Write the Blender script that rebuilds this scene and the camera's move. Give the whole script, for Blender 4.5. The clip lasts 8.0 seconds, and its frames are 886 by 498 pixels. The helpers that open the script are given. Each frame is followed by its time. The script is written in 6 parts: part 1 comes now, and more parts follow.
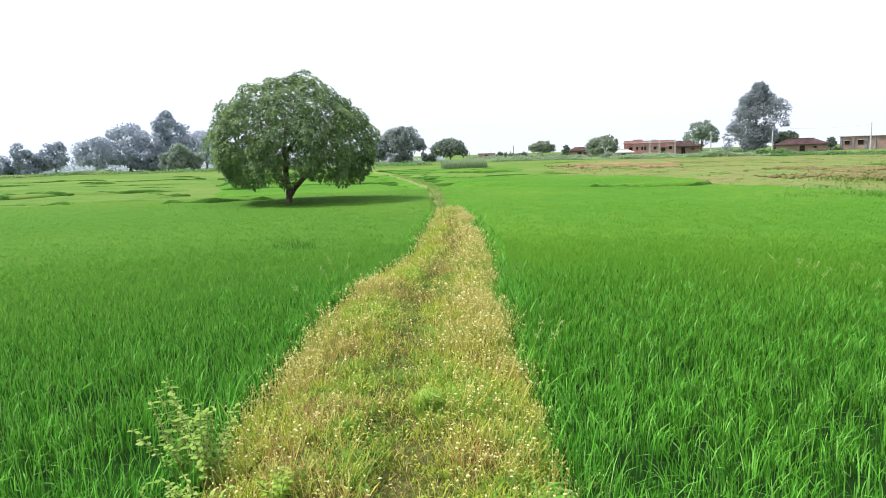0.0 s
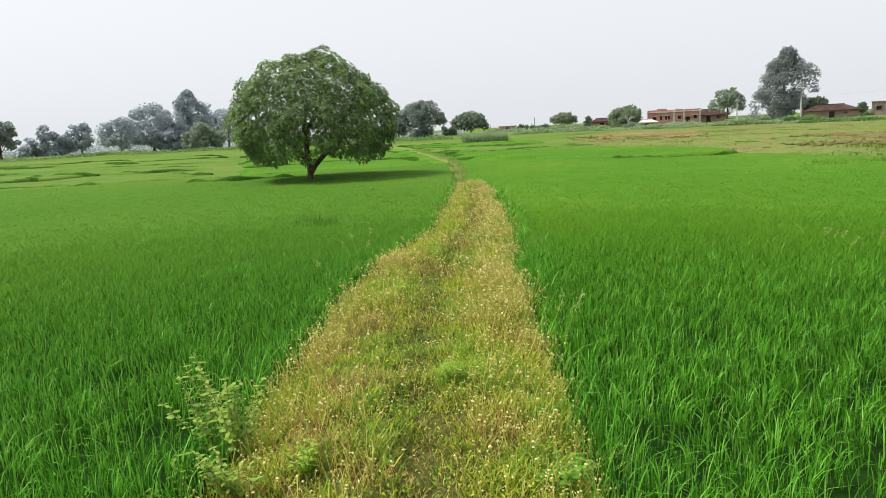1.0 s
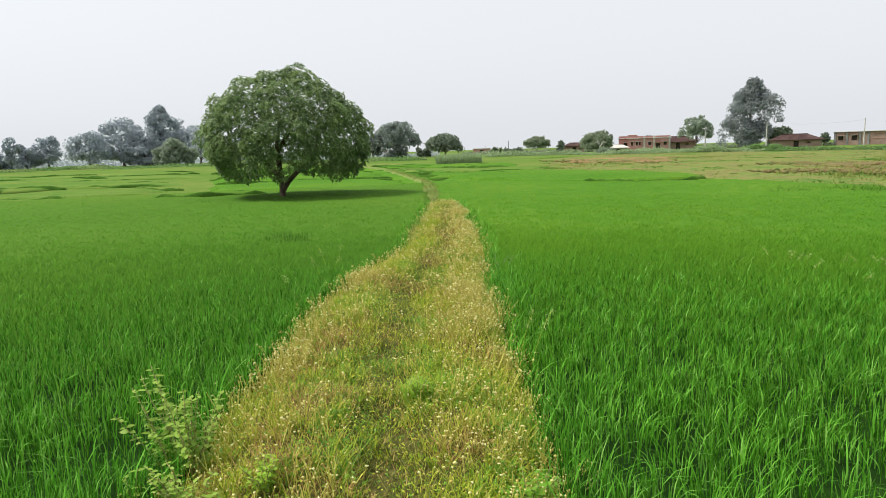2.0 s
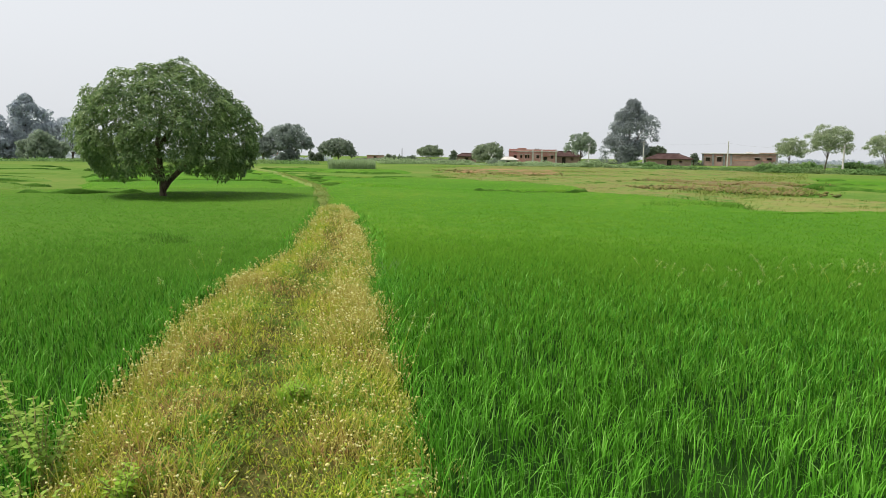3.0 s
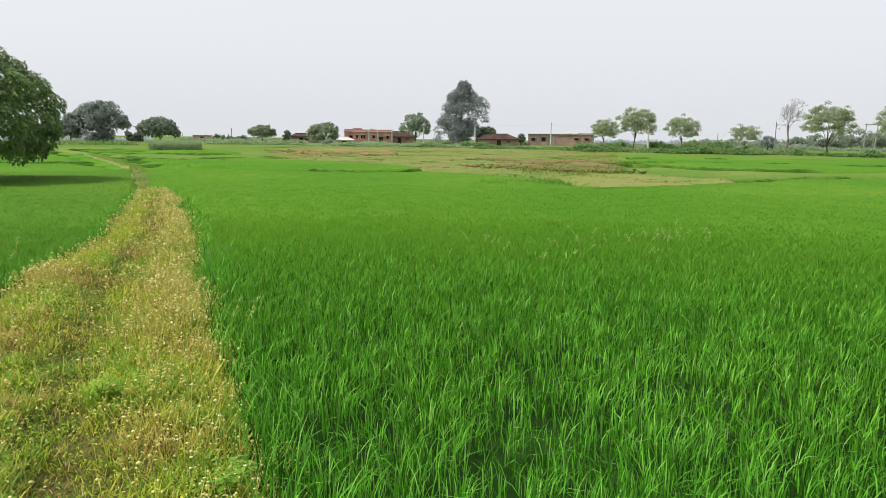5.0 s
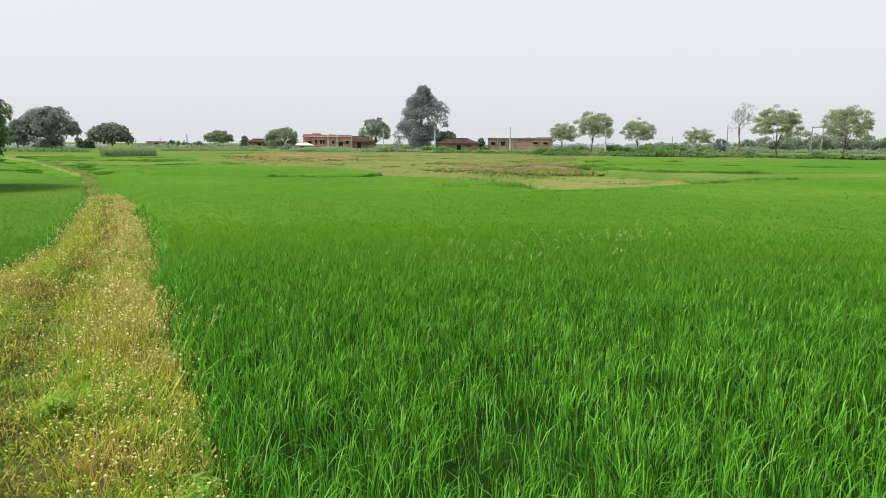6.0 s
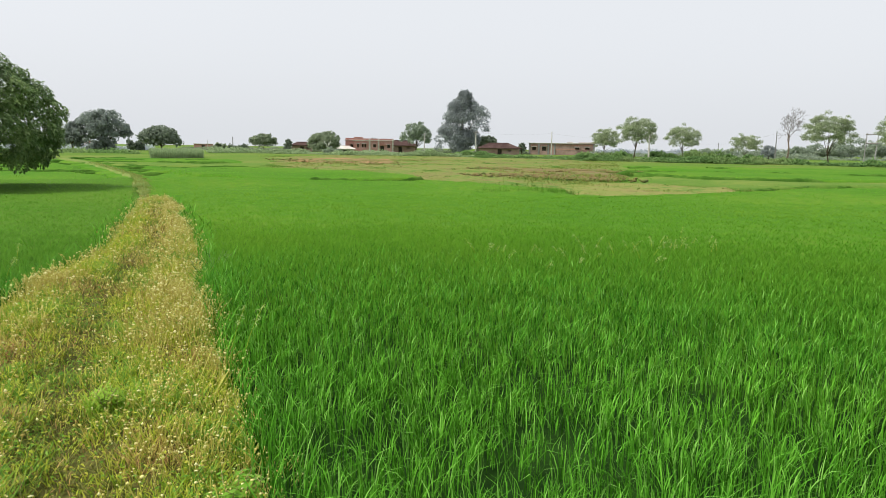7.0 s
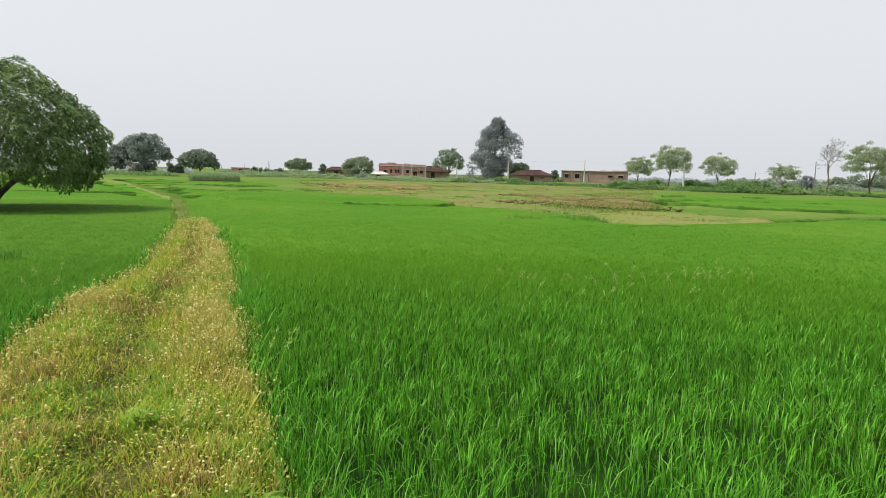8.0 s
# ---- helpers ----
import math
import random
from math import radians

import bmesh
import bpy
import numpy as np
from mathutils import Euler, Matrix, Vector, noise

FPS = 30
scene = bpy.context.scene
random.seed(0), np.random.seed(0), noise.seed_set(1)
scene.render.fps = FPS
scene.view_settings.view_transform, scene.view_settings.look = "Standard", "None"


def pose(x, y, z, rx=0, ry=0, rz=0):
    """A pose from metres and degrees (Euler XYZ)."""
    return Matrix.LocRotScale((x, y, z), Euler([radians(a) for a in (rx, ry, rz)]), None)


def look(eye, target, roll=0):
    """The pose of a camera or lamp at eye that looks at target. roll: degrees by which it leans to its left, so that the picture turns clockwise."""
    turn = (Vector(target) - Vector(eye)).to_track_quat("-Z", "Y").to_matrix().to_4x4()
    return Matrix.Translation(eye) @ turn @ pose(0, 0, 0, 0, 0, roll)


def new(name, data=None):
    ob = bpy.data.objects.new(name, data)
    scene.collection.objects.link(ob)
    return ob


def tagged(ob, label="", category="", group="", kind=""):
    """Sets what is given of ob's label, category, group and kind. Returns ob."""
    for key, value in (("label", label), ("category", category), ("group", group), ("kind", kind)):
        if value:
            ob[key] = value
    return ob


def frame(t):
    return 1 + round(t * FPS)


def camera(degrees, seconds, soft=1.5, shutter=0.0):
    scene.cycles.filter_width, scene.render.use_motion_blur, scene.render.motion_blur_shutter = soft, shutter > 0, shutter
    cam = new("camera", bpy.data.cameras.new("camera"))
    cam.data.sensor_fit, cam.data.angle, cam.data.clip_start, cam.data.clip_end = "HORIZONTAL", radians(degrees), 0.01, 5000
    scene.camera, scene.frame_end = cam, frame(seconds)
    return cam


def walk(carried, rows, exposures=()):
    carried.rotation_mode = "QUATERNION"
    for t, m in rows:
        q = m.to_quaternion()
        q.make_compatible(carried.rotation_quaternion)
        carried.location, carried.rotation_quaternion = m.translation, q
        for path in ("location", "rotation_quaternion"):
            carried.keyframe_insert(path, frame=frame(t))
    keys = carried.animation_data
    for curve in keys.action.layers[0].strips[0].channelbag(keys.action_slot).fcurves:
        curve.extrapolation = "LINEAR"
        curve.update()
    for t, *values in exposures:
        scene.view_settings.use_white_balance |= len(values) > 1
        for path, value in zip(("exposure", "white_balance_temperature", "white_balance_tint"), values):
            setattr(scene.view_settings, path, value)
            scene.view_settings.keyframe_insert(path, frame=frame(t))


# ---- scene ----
# Rice fields with a weedy earth bund, a mango tree and a village under a hazy sky.

# ---------------------------------------------------------------- camera
cam = camera(67.04, 8.0, soft=0.85)
# seconds, x, y, z, yaw, pitch, roll
PATH = (
    (0.0, -0.016, 0.000, 1.610, 0.00, -7.97, 1.69),
    (0.5, -0.018, -0.004, 1.609, 0.94, -9.08, 2.25),
    (1.0, -0.004, -0.008, 1.610, 1.74, -10.09, 2.80),
    (1.2, 0.010, -0.008, 1.607, 1.20, -10.72, 2.23),
    (1.75, 0.018, 0.012, 1.575, 0.36, -9.55, 1.90),
    (2.3, 0.027, 0.033, 1.544, -2.16, -7.52, 0.12),
    (2.5, 0.036, 0.025, 1.539, -3.92, -7.41, -1.51),
    (3.0, 0.086, -0.011, 1.537, -9.39, -7.84, -0.71),
    (3.5, 0.108, -0.002, 1.527, -12.82, -8.24, 0.34),
    (4.0, 0.123, -0.014, 1.520, -15.74, -8.57, -0.63),
    (4.5, 0.15, -0.026, 1.525, -18.97, -9.22, 0.35),
    (5.0, 0.178, -0.024, 1.513, -23.19, -9.32, -0.69),
    (5.2, 0.177, -0.019, 1.507, -24.61, -9.19, -0.78),
    (5.75, 0.176, 0.032, 1.496, -26.75, -8.92, -0.46),
    (6.3, 0.171, 0.084, 1.486, -25.98, -8.85, -0.18),
    (6.5, 0.168, 0.079, 1.485, -25.32, -8.87, -0.30),
    (7.0, 0.158, 0.069, 1.493, -23.14, -8.56, -0.78),
    (7.5, 0.139, 0.054, 1.493, -21.59, -7.20, -0.78),
    (8.0, 0.145, 0.048, 1.503, -20.39, -6.41, -1.45),
)
walk(cam, [(t, pose(x, y, z, 90 + p, r, w)) for t, x, y, z, w, p, r in PATH],
     exposures=[(0.0, 0.56, 5850, 17), (0.3, -0.06, 6450, 10), (0.6, 0.12, 6500, 10), (1.0, 0.18, 6500, 10), (2.3, 0.14, 6500, 10), (2.5, 0.14, 6500, 10), (3.0, 0.04, 6500, 10), (3.5, 0.14, 6500, 10), (4.5, 0.12, 6500, 10), (7.0, 0.10, 6500, 10), (8.0, 0.03, 6500, 10)])

# ---------------------------------------------------------------- light
SUN_EL, SUN_AZ = radians(53), radians(-80)      # azimuth clockwise from +y
world = bpy.data.worlds.new("hazy_sky")
scene.world = world
world.use_nodes = True
wn, wl = world.node_tree.nodes, world.node_tree.links
wn.clear()
sky = wn.new("ShaderNodeTexSky")
sky.sky_type, sky.sun_disc = "NISHITA", False
sky.sun_elevation, sky.sun_rotation = SUN_EL, SUN_AZ
sky.air_density, sky.dust_density, sky.ozone_density = 1.0, 6.0, 2.0
pale = wn.new("ShaderNodeHueSaturation")
pale.inputs["Saturation"].default_value = 0.22
cloud = wn.new("ShaderNodeMixRGB")
cloud.inputs["Fac"].default_value = 0.75
cloud.inputs["Color2"].default_value = (6.9, 7.15, 7.5, 1)
back = wn.new("ShaderNodeBackground")
back.inputs["Strength"].default_value = 0.129
wout = wn.new("ShaderNodeOutputWorld")
wl.new(sky.outputs[0], pale.inputs["Color"])
wl.new(pale.outputs[0], cloud.inputs["Color1"])
wl.new(cloud.outputs[0], back.inputs["Color"])
wl.new(back.outputs[0], wout.inputs["Surface"])

sun = new("sun", bpy.data.lights.new("sun", "SUN"))
sun.data.energy, sun.data.angle, sun.data.color = 4.1, radians(14), (1.0, 0.95, 0.84)
sun.matrix_world = look((math.sin(SUN_AZ) * 30, math.cos(SUN_AZ) * 30, 30 * math.tan(SUN_EL)), (0, 0, 0))


# ---------------------------------------------------------------- materials
def nodes_of(name):
    m = bpy.data.materials.new(name)
    m.use_nodes = True
    t = m.node_tree
    return m, t.nodes, t.links, t.nodes["Principled BSDF"], t.nodes["Material Output"]


def ramp(n, stops):
    r = n.new("ShaderNodeValToRGB")
    while len(r.color_ramp.elements) < len(stops):
        r.color_ramp.elements.new(0.5)
    for e, (p, c) in zip(r.color_ramp.elements, stops):
        e.position, e.color = p, (*c, 1)
    return r


def leaf_material(name, stops, patch=None, patch_scale=0.6, rough=0.5, through_light=0.3, patch_mix=0.5, gloss=0.12):
    """Thin foliage: a colour for each leaf, a drift of colour over the plan, light that passes through."""
    m, n, l, bsdf, out = nodes_of(name)
    geo = n.new("ShaderNodeNewGeometry")
    r = ramp(n, stops)
    l.new(geo.outputs["Random Per Island"], r.inputs[0])
    colour = r.outputs[0]
    if patch:
        tex = n.new("ShaderNodeTexNoise")
        tex.inputs["Scale"].default_value, tex.inputs["Detail"].default_value = patch_scale, 3
        l.new(geo.outputs["Position"], tex.inputs["Vector"])
        gain = n.new("ShaderNodeMath")
        gain.operation, gain.use_clamp = "MULTIPLY_ADD", True
        gain.inputs[1].default_value, gain.inputs[2].default_value = 1.7, -0.35
        l.new(tex.outputs[0], gain.inputs[0])
        pr = ramp(n, patch)
        l.new(gain.outputs[0], pr.inputs[0])
        mix = n.new("ShaderNodeMixRGB")
        mix.inputs[0].default_value = patch_mix
        l.new(colour, mix.inputs[1])
        l.new(pr.outputs[0], mix.inputs[2])
        colour = mix.outputs[0]
    l.new(colour, bsdf.inputs["Base Color"])
    bsdf.inputs["Roughness"].default_value = rough
    bsdf.inputs["Specular IOR Level"].default_value = gloss
    tr = n.new("ShaderNodeBsdfTranslucent")
    l.new(colour, tr.inputs["Color"])
    ms = n.new("ShaderNodeMixShader")
    ms.inputs[0].default_value = through_light
    l.new(bsdf.outputs[0], ms.inputs[1])
    l.new(tr.outputs[0], ms.inputs[2])
    l.new(ms.outputs[0], out.inputs["Surface"])
    return m


def rough_material(name, stops, scale=3.0, fine=40.0, bump=0.3, rough=0.9, stretch=(1, 1, 1), fine_mix=0.35):
    """Earth, bark, plaster, turf: colour at two scales and relief."""
    m, n, l, bsdf, out = nodes_of(name)
    geo = n.new("ShaderNodeNewGeometry")
    mp = n.new("ShaderNodeMapping")
    mp.inputs["Scale"].default_value = stretch
    l.new(geo.outputs["Position"], mp.inputs["Vector"])
    a, b = n.new("ShaderNodeTexNoise"), n.new("ShaderNodeTexNoise")
    for tex, sc, de in ((a, scale, 5), (b, fine, 4)):
        tex.inputs["Scale"].default_value, tex.inputs["Detail"].default_value = sc, de
        l.new(mp.outputs[0], tex.inputs["Vector"])
    mixv = n.new("ShaderNodeMix")
    mixv.inputs[0].default_value = fine_mix
    l.new(a.outputs[0], mixv.inputs[2])
    l.new(b.outputs[0], mixv.inputs[3])
    gain = n.new("ShaderNodeMath")
    gain.operation, gain.use_clamp = "MULTIPLY_ADD", True
    gain.inputs[1].default_value, gain.inputs[2].default_value = 2.0, -0.5
    l.new(mixv.outputs[0], gain.inputs[0])
    r = ramp(n, stops)
    l.new(gain.outputs[0], r.inputs[0])
    l.new(r.outputs[0], bsdf.inputs["Base Color"])
    bsdf.inputs["Roughness"].default_value = rough
    bsdf.inputs["Specular IOR Level"].default_value = 0.2 if rough < 0.99 else 0.04
    bp = n.new("ShaderNodeBump")
    bp.inputs["Strength"].default_value = bump
    bp.inputs["Distance"].default_value = 0.05
    l.new(mixv.outputs[0], bp.inputs["Height"])
    l.new(bp.outputs[0], bsdf.inputs["Normal"])
    return m


def shade_between_blades(m, stops, near, far):
    """Paints the shade between blades into the colour, dark near the viewpoint, leaf green further out."""
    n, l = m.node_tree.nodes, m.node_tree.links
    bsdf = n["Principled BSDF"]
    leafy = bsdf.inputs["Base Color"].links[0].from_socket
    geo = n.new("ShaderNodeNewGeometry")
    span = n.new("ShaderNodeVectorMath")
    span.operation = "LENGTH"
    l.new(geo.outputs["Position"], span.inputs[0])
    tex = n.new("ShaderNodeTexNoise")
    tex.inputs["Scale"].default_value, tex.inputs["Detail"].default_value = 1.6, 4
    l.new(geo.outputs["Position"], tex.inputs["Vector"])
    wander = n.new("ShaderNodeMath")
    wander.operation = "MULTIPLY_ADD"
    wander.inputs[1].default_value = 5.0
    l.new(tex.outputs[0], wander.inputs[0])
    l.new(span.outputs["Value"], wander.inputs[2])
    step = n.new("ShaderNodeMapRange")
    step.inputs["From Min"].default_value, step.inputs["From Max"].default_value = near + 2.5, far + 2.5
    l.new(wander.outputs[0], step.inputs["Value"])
    # soil: ramp of near-black greens that paints this shade
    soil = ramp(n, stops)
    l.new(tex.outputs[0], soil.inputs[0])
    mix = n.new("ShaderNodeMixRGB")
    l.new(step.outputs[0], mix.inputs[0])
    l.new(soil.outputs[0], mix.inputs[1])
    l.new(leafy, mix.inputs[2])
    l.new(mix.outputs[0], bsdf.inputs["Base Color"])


def brick_material(name, c1, c2, mortar, width=0.24, height=0.08):
    m, n, l, bsdf, out = nodes_of(name)
    tc = n.new("ShaderNodeTexCoord")
    mp = n.new("ShaderNodeMapping")
    mp.inputs["Rotation"].default_value = (radians(90), 0, 0)
    l.new(tc.outputs["Object"], mp.inputs["Vector"])
    br = n.new("ShaderNodeTexBrick")
    br.inputs["Scale"].default_value = 1.0
    br.inputs["Brick Width"].default_value, br.inputs["Row Height"].default_value = width, height
    br.inputs["Mortar Size"].default_value = 0.012
    br.inputs["Color1"].default_value, br.inputs["Color2"].default_value = (*c1, 1), (*c2, 1)
    br.inputs["Mortar"].default_value = (*mortar, 1)
    l.new(mp.outputs[0], br.inputs["Vector"])
    st = n.new("ShaderNodeTexNoise")
    st.inputs["Scale"].default_value, st.inputs["Detail"].default_value = 0.7, 5
    l.new(tc.outputs["Object"], st.inputs["Vector"])
    sr = ramp(n, [(0.3, (0.62, 0.58, 0.55)), (0.65, (1, 1, 1))])
    l.new(st.outputs[0], sr.inputs[0])
    mx = n.new("ShaderNodeMixRGB")
    mx.blend_type = "MULTIPLY"
    mx.inputs[0].default_value = 0.8
    l.new(br.outputs["Color"], mx.inputs[1])
    l.new(sr.outputs[0], mx.inputs[2])
    l.new(mx.outputs[0], bsdf.inputs["Base Color"])
    bsdf.inputs["Roughness"].default_value = 0.92
    bp = n.new("ShaderNodeBump")
    bp.inputs["Strength"].default_value, bp.inputs["Distance"].default_value = 0.5, 0.01
    l.new(br.outputs["Fac"], bp.inputs["Height"])
    bp.invert = True
    l.new(bp.outputs[0], bsdf.inputs["Normal"])
    return m


# the darkest stops put the shade of lower blades into the leaf colour
M_RICE = leaf_material("rice_leaf", [(0.0, (0.014, 0.061, 0.006)), (0.28, (0.04, 0.167, 0.014)), (0.5, (0.095, 0.32, 0.026)), (0.85, (0.161, 0.438, 0.048)), (1.0, (0.284, 0.544, 0.127))],
                       [(0.3, (0.061, 0.262, 0.011)), (0.7, (0.152, 0.397, 0.013))], 0.3, 0.5, 0.26, 0.22, 0.04)
# brighter copy for blades further from the viewpoint, backlit tips put into the colour
M_RICE_FAR = leaf_material("rice_leaf_tips", [(0.0, (0.105, 0.298, 0.024)), (0.5, (0.129, 0.328, 0.028)), (1.0, (0.162, 0.362, 0.035))],
                           [(0.3, (0.105, 0.297, 0.024)), (0.5, (0.143, 0.321, 0.028)), (0.7, (0.202, 0.351, 0.033))], 0.07, 0.6, 0.57, 0.6, 0.05)
M_RICE_DULL = leaf_material("dull_rice_tips", [(0.0, (0.102, 0.274, 0.028)), (0.5, (0.125, 0.300, 0.034)), (1.0, (0.156, 0.332, 0.040))],
                            [(0.3, (0.102, 0.268, 0.028)), (0.5, (0.134, 0.288, 0.034)), (0.7, (0.185, 0.312, 0.038))], 0.07, 0.6, 0.50, 0.6, 0.05)
# rice sheets stand for shaded lower leaves, the shade put into their colour
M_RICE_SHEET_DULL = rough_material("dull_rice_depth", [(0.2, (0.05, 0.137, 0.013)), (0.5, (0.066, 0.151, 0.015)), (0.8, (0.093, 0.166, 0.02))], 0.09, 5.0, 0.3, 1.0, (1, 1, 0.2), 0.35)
M_RICE_YELLOW = leaf_material("rice_leaf_pale", [(0.0, (0.12, 0.245, 0.038)), (0.6, (0.145, 0.265, 0.046)), (1.0, (0.18, 0.285, 0.06))],
                              [(0.3, (0.105, 0.235, 0.034)), (0.5, (0.14, 0.255, 0.044)), (0.7, (0.185, 0.275, 0.06))], 0.09, 0.6, 0.55, 0.6, 0.05)
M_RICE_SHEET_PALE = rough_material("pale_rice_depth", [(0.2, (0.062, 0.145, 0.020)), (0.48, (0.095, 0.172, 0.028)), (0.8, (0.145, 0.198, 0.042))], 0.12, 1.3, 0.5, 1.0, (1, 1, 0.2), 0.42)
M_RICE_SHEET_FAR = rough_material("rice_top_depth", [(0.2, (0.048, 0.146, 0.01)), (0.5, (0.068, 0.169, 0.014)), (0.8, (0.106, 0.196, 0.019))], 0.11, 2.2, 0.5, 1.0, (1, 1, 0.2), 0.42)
# close to the viewpoint the sheets get the gaps' shade as dark green colour
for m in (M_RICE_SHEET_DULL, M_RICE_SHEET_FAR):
    shade_between_blades(m, [(0.2, (0.008, 0.024, 0.004)), (0.5, (0.012, 0.036, 0.006)), (0.8, (0.020, 0.055, 0.008))], 5.0, 9.5)
M_EARTH = rough_material("damp_earth", [(0.2, (0.05, 0.052, 0.010)), (0.5, (0.088, 0.086, 0.018)), (0.8, (0.13, 0.12, 0.030))], 2.0, 30.0, 0.8)
M_TURF = rough_material("meadow_turf", [(0.2, (0.068, 0.145, 0.018)), (0.42, (0.09, 0.165, 0.025)), (0.58, (0.115, 0.175, 0.033)), (0.8, (0.15, 0.185, 0.048))], 0.08, 1.6, 0.5, 1.0, (1, 1, 1), 0.35)
M_TRACK = rough_material("trodden_pale_turf", [(0.25, (0.10, 0.17, 0.035)), (0.5, (0.135, 0.19, 0.048)), (0.8, (0.185, 0.215, 0.07))], 0.6, 4.0, 0.5, 1.0)
M_FALLOW = rough_material("fallow_stubble", [(0.2, (0.059, 0.153, 0.023)), (0.36, (0.099, 0.168, 0.034)), (0.46, (0.149, 0.189, 0.048)), (0.56, (0.18, 0.184, 0.06)), (0.66, (0.154, 0.133, 0.055)), (0.8, (0.081, 0.133, 0.03))], 0.2, 2.2, 1.0, 1.0, (1, 1, 1), 0.48)
M_STUBBLE = rough_material("pale_stubble", [(0.22, (0.07, 0.15, 0.026)), (0.38, (0.125, 0.185, 0.042)), (0.52, (0.185, 0.205, 0.058)), (0.66, (0.205, 0.185, 0.07)), (0.8, (0.145, 0.135, 0.05))], 0.32, 3.0, 0.9, 1.0, (1, 1, 1), 0.45)
M_REDSOIL = rough_material("bare_red_soil", [(0.25, (0.13, 0.14, 0.045)), (0.45, (0.20, 0.15, 0.07)), (0.6, (0.27, 0.16, 0.085)), (0.8, (0.32, 0.21, 0.12))], 0.35, 4.0, 0.8, 1.0, (1, 1, 1), 0.4)
# dark green that puts the shaded bund sides into the turf colour
M_SHADETURF = rough_material("shade_bund_turf", [(0.2, (0.03, 0.08, 0.010)), (0.5, (0.048, 0.115, 0.015)), (0.8, (0.085, 0.165, 0.027))], 1.2, 9.0, 1.0, 1.0)
M_SOIL = rough_material("tilled_soil", [(0.2, (0.08, 0.125, 0.030)), (0.38, (0.13, 0.145, 0.042)), (0.52, (0.175, 0.135, 0.052)), (0.64, (0.13, 0.09, 0.04)), (0.8, (0.16, 0.165, 0.055))], 0.8, 6.0, 0.9)

# dark weed green, which also paints the shade along the bunds
M_DARKGRASS = leaf_material("rank_shade_grass", [(0.0, (0.046, 0.125, 0.013)), (0.6, (0.066, 0.16, 0.019)), (1.0, (0.10, 0.21, 0.029))], None, 1, 0.6, 0.42, 0.5, 0.05)
M_BRIGHT = leaf_material("bright_weed_leaf", [(0.0, (0.22, 0.38, 0.035)), (0.6, (0.31, 0.49, 0.055)), (1.0, (0.42, 0.58, 0.09))], None, 1, 0.5, 0.45)
M_FALLOWGRASS = leaf_material("olive_grass", [(0.0, (0.14, 0.20, 0.045)), (0.6, (0.20, 0.25, 0.06)), (1.0, (0.28, 0.30, 0.09))], None, 1, 0.7, 0.5, 0.5, 0.05)
M_DRYGRASS = leaf_material("dry_grass", [(0.0, (0.357, 0.299, 0.063)), (0.5, (0.483, 0.452, 0.095)), (1.0, (0.63, 0.609, 0.168))], None, 1, 0.7, 0.28)
M_STRAW = leaf_material("dead_straw", [(0.0, (0.182, 0.108, 0.036)), (0.5, (0.364, 0.226, 0.081)), (1.0, (0.556, 0.399, 0.162))], None, 1, 0.8, 0.15, 0.5, 0.05)
M_WEEDGRASS = leaf_material("weed_grass", [(0.0, (0.142, 0.252, 0.016)), (0.5, (0.349, 0.43, 0.034)), (1.0, (0.59, 0.591, 0.085))], None, 1, 0.6, 0.35)
M_TRODDEN = leaf_material("trodden_olive_grass", [(0.0, (0.077, 0.099, 0.022)), (0.5, (0.154, 0.176, 0.042)), (1.0, (0.283, 0.283, 0.092))], None, 1, 0.7, 0.25, 0.5, 0.05)
M_FRESH = leaf_material("fresh_grass", [(0.0, (0.093, 0.236, 0.025)), (0.6, (0.186, 0.37, 0.04)), (1.0, (0.289, 0.462, 0.06))], None, 1, 0.5, 0.35)
M_HEAD = leaf_material("seed_head", [(0.0, (0.38, 0.30, 0.08)), (0.35, (0.56, 0.49, 0.14)), (0.7, (0.72, 0.67, 0.25)), (1.0, (0.88, 0.85, 0.48))], None, 1, 0.8, 0.15)
M_SPRAY = leaf_material("pale_seed_spray", [(0.0, (0.24, 0.36, 0.09)), (0.6, (0.36, 0.46, 0.15)), (1.0, (0.54, 0.58, 0.28))], None, 1, 0.7, 0.3)
M_SHRUB = leaf_material("shrub_leaf", [(0.0, (0.16, 0.29, 0.035)), (0.6, (0.27, 0.41, 0.065)), (1.0, (0.42, 0.53, 0.12))], None, 1, 0.5, 0.35)
M_MANGO = leaf_material("mango_leaf", [(0.0, (0.105, 0.173, 0.069)), (0.5, (0.182, 0.274, 0.104)), (0.85, (0.309, 0.415, 0.158)), (1.0, (0.472, 0.547, 0.267))],
                        [(0.35, (0.10, 0.165, 0.075)), (0.68, (0.225, 0.315, 0.115))], 1.3, 0.5, 0.36, 0.5, 0.25)
M_DARKLEAF = leaf_material("dark_tree_leaf", [(0.0, (0.132, 0.165, 0.127)), (0.6, (0.171, 0.215, 0.154)), (1.0, (0.22, 0.264, 0.187))], None, 1, 0.6, 0.4)
# aerial haze is put into these far-tree colours: paler, greyer, more translucent
M_HAZEGREY = leaf_material("hazed_grey_leaf", [(0.0, (0.28, 0.315, 0.325)), (0.6, (0.305, 0.34, 0.345)), (1.0, (0.335, 0.37, 0.36))], None, 1, 0.8, 0.68, 0.5, 0.03)
M_HAZESLATE = leaf_material("hazed_slate_leaf", [(0.0, (0.246, 0.291, 0.269)), (0.6, (0.286, 0.33, 0.302)), (1.0, (0.33, 0.375, 0.336))], None, 1, 0.8, 0.65, 0.5, 0.03)
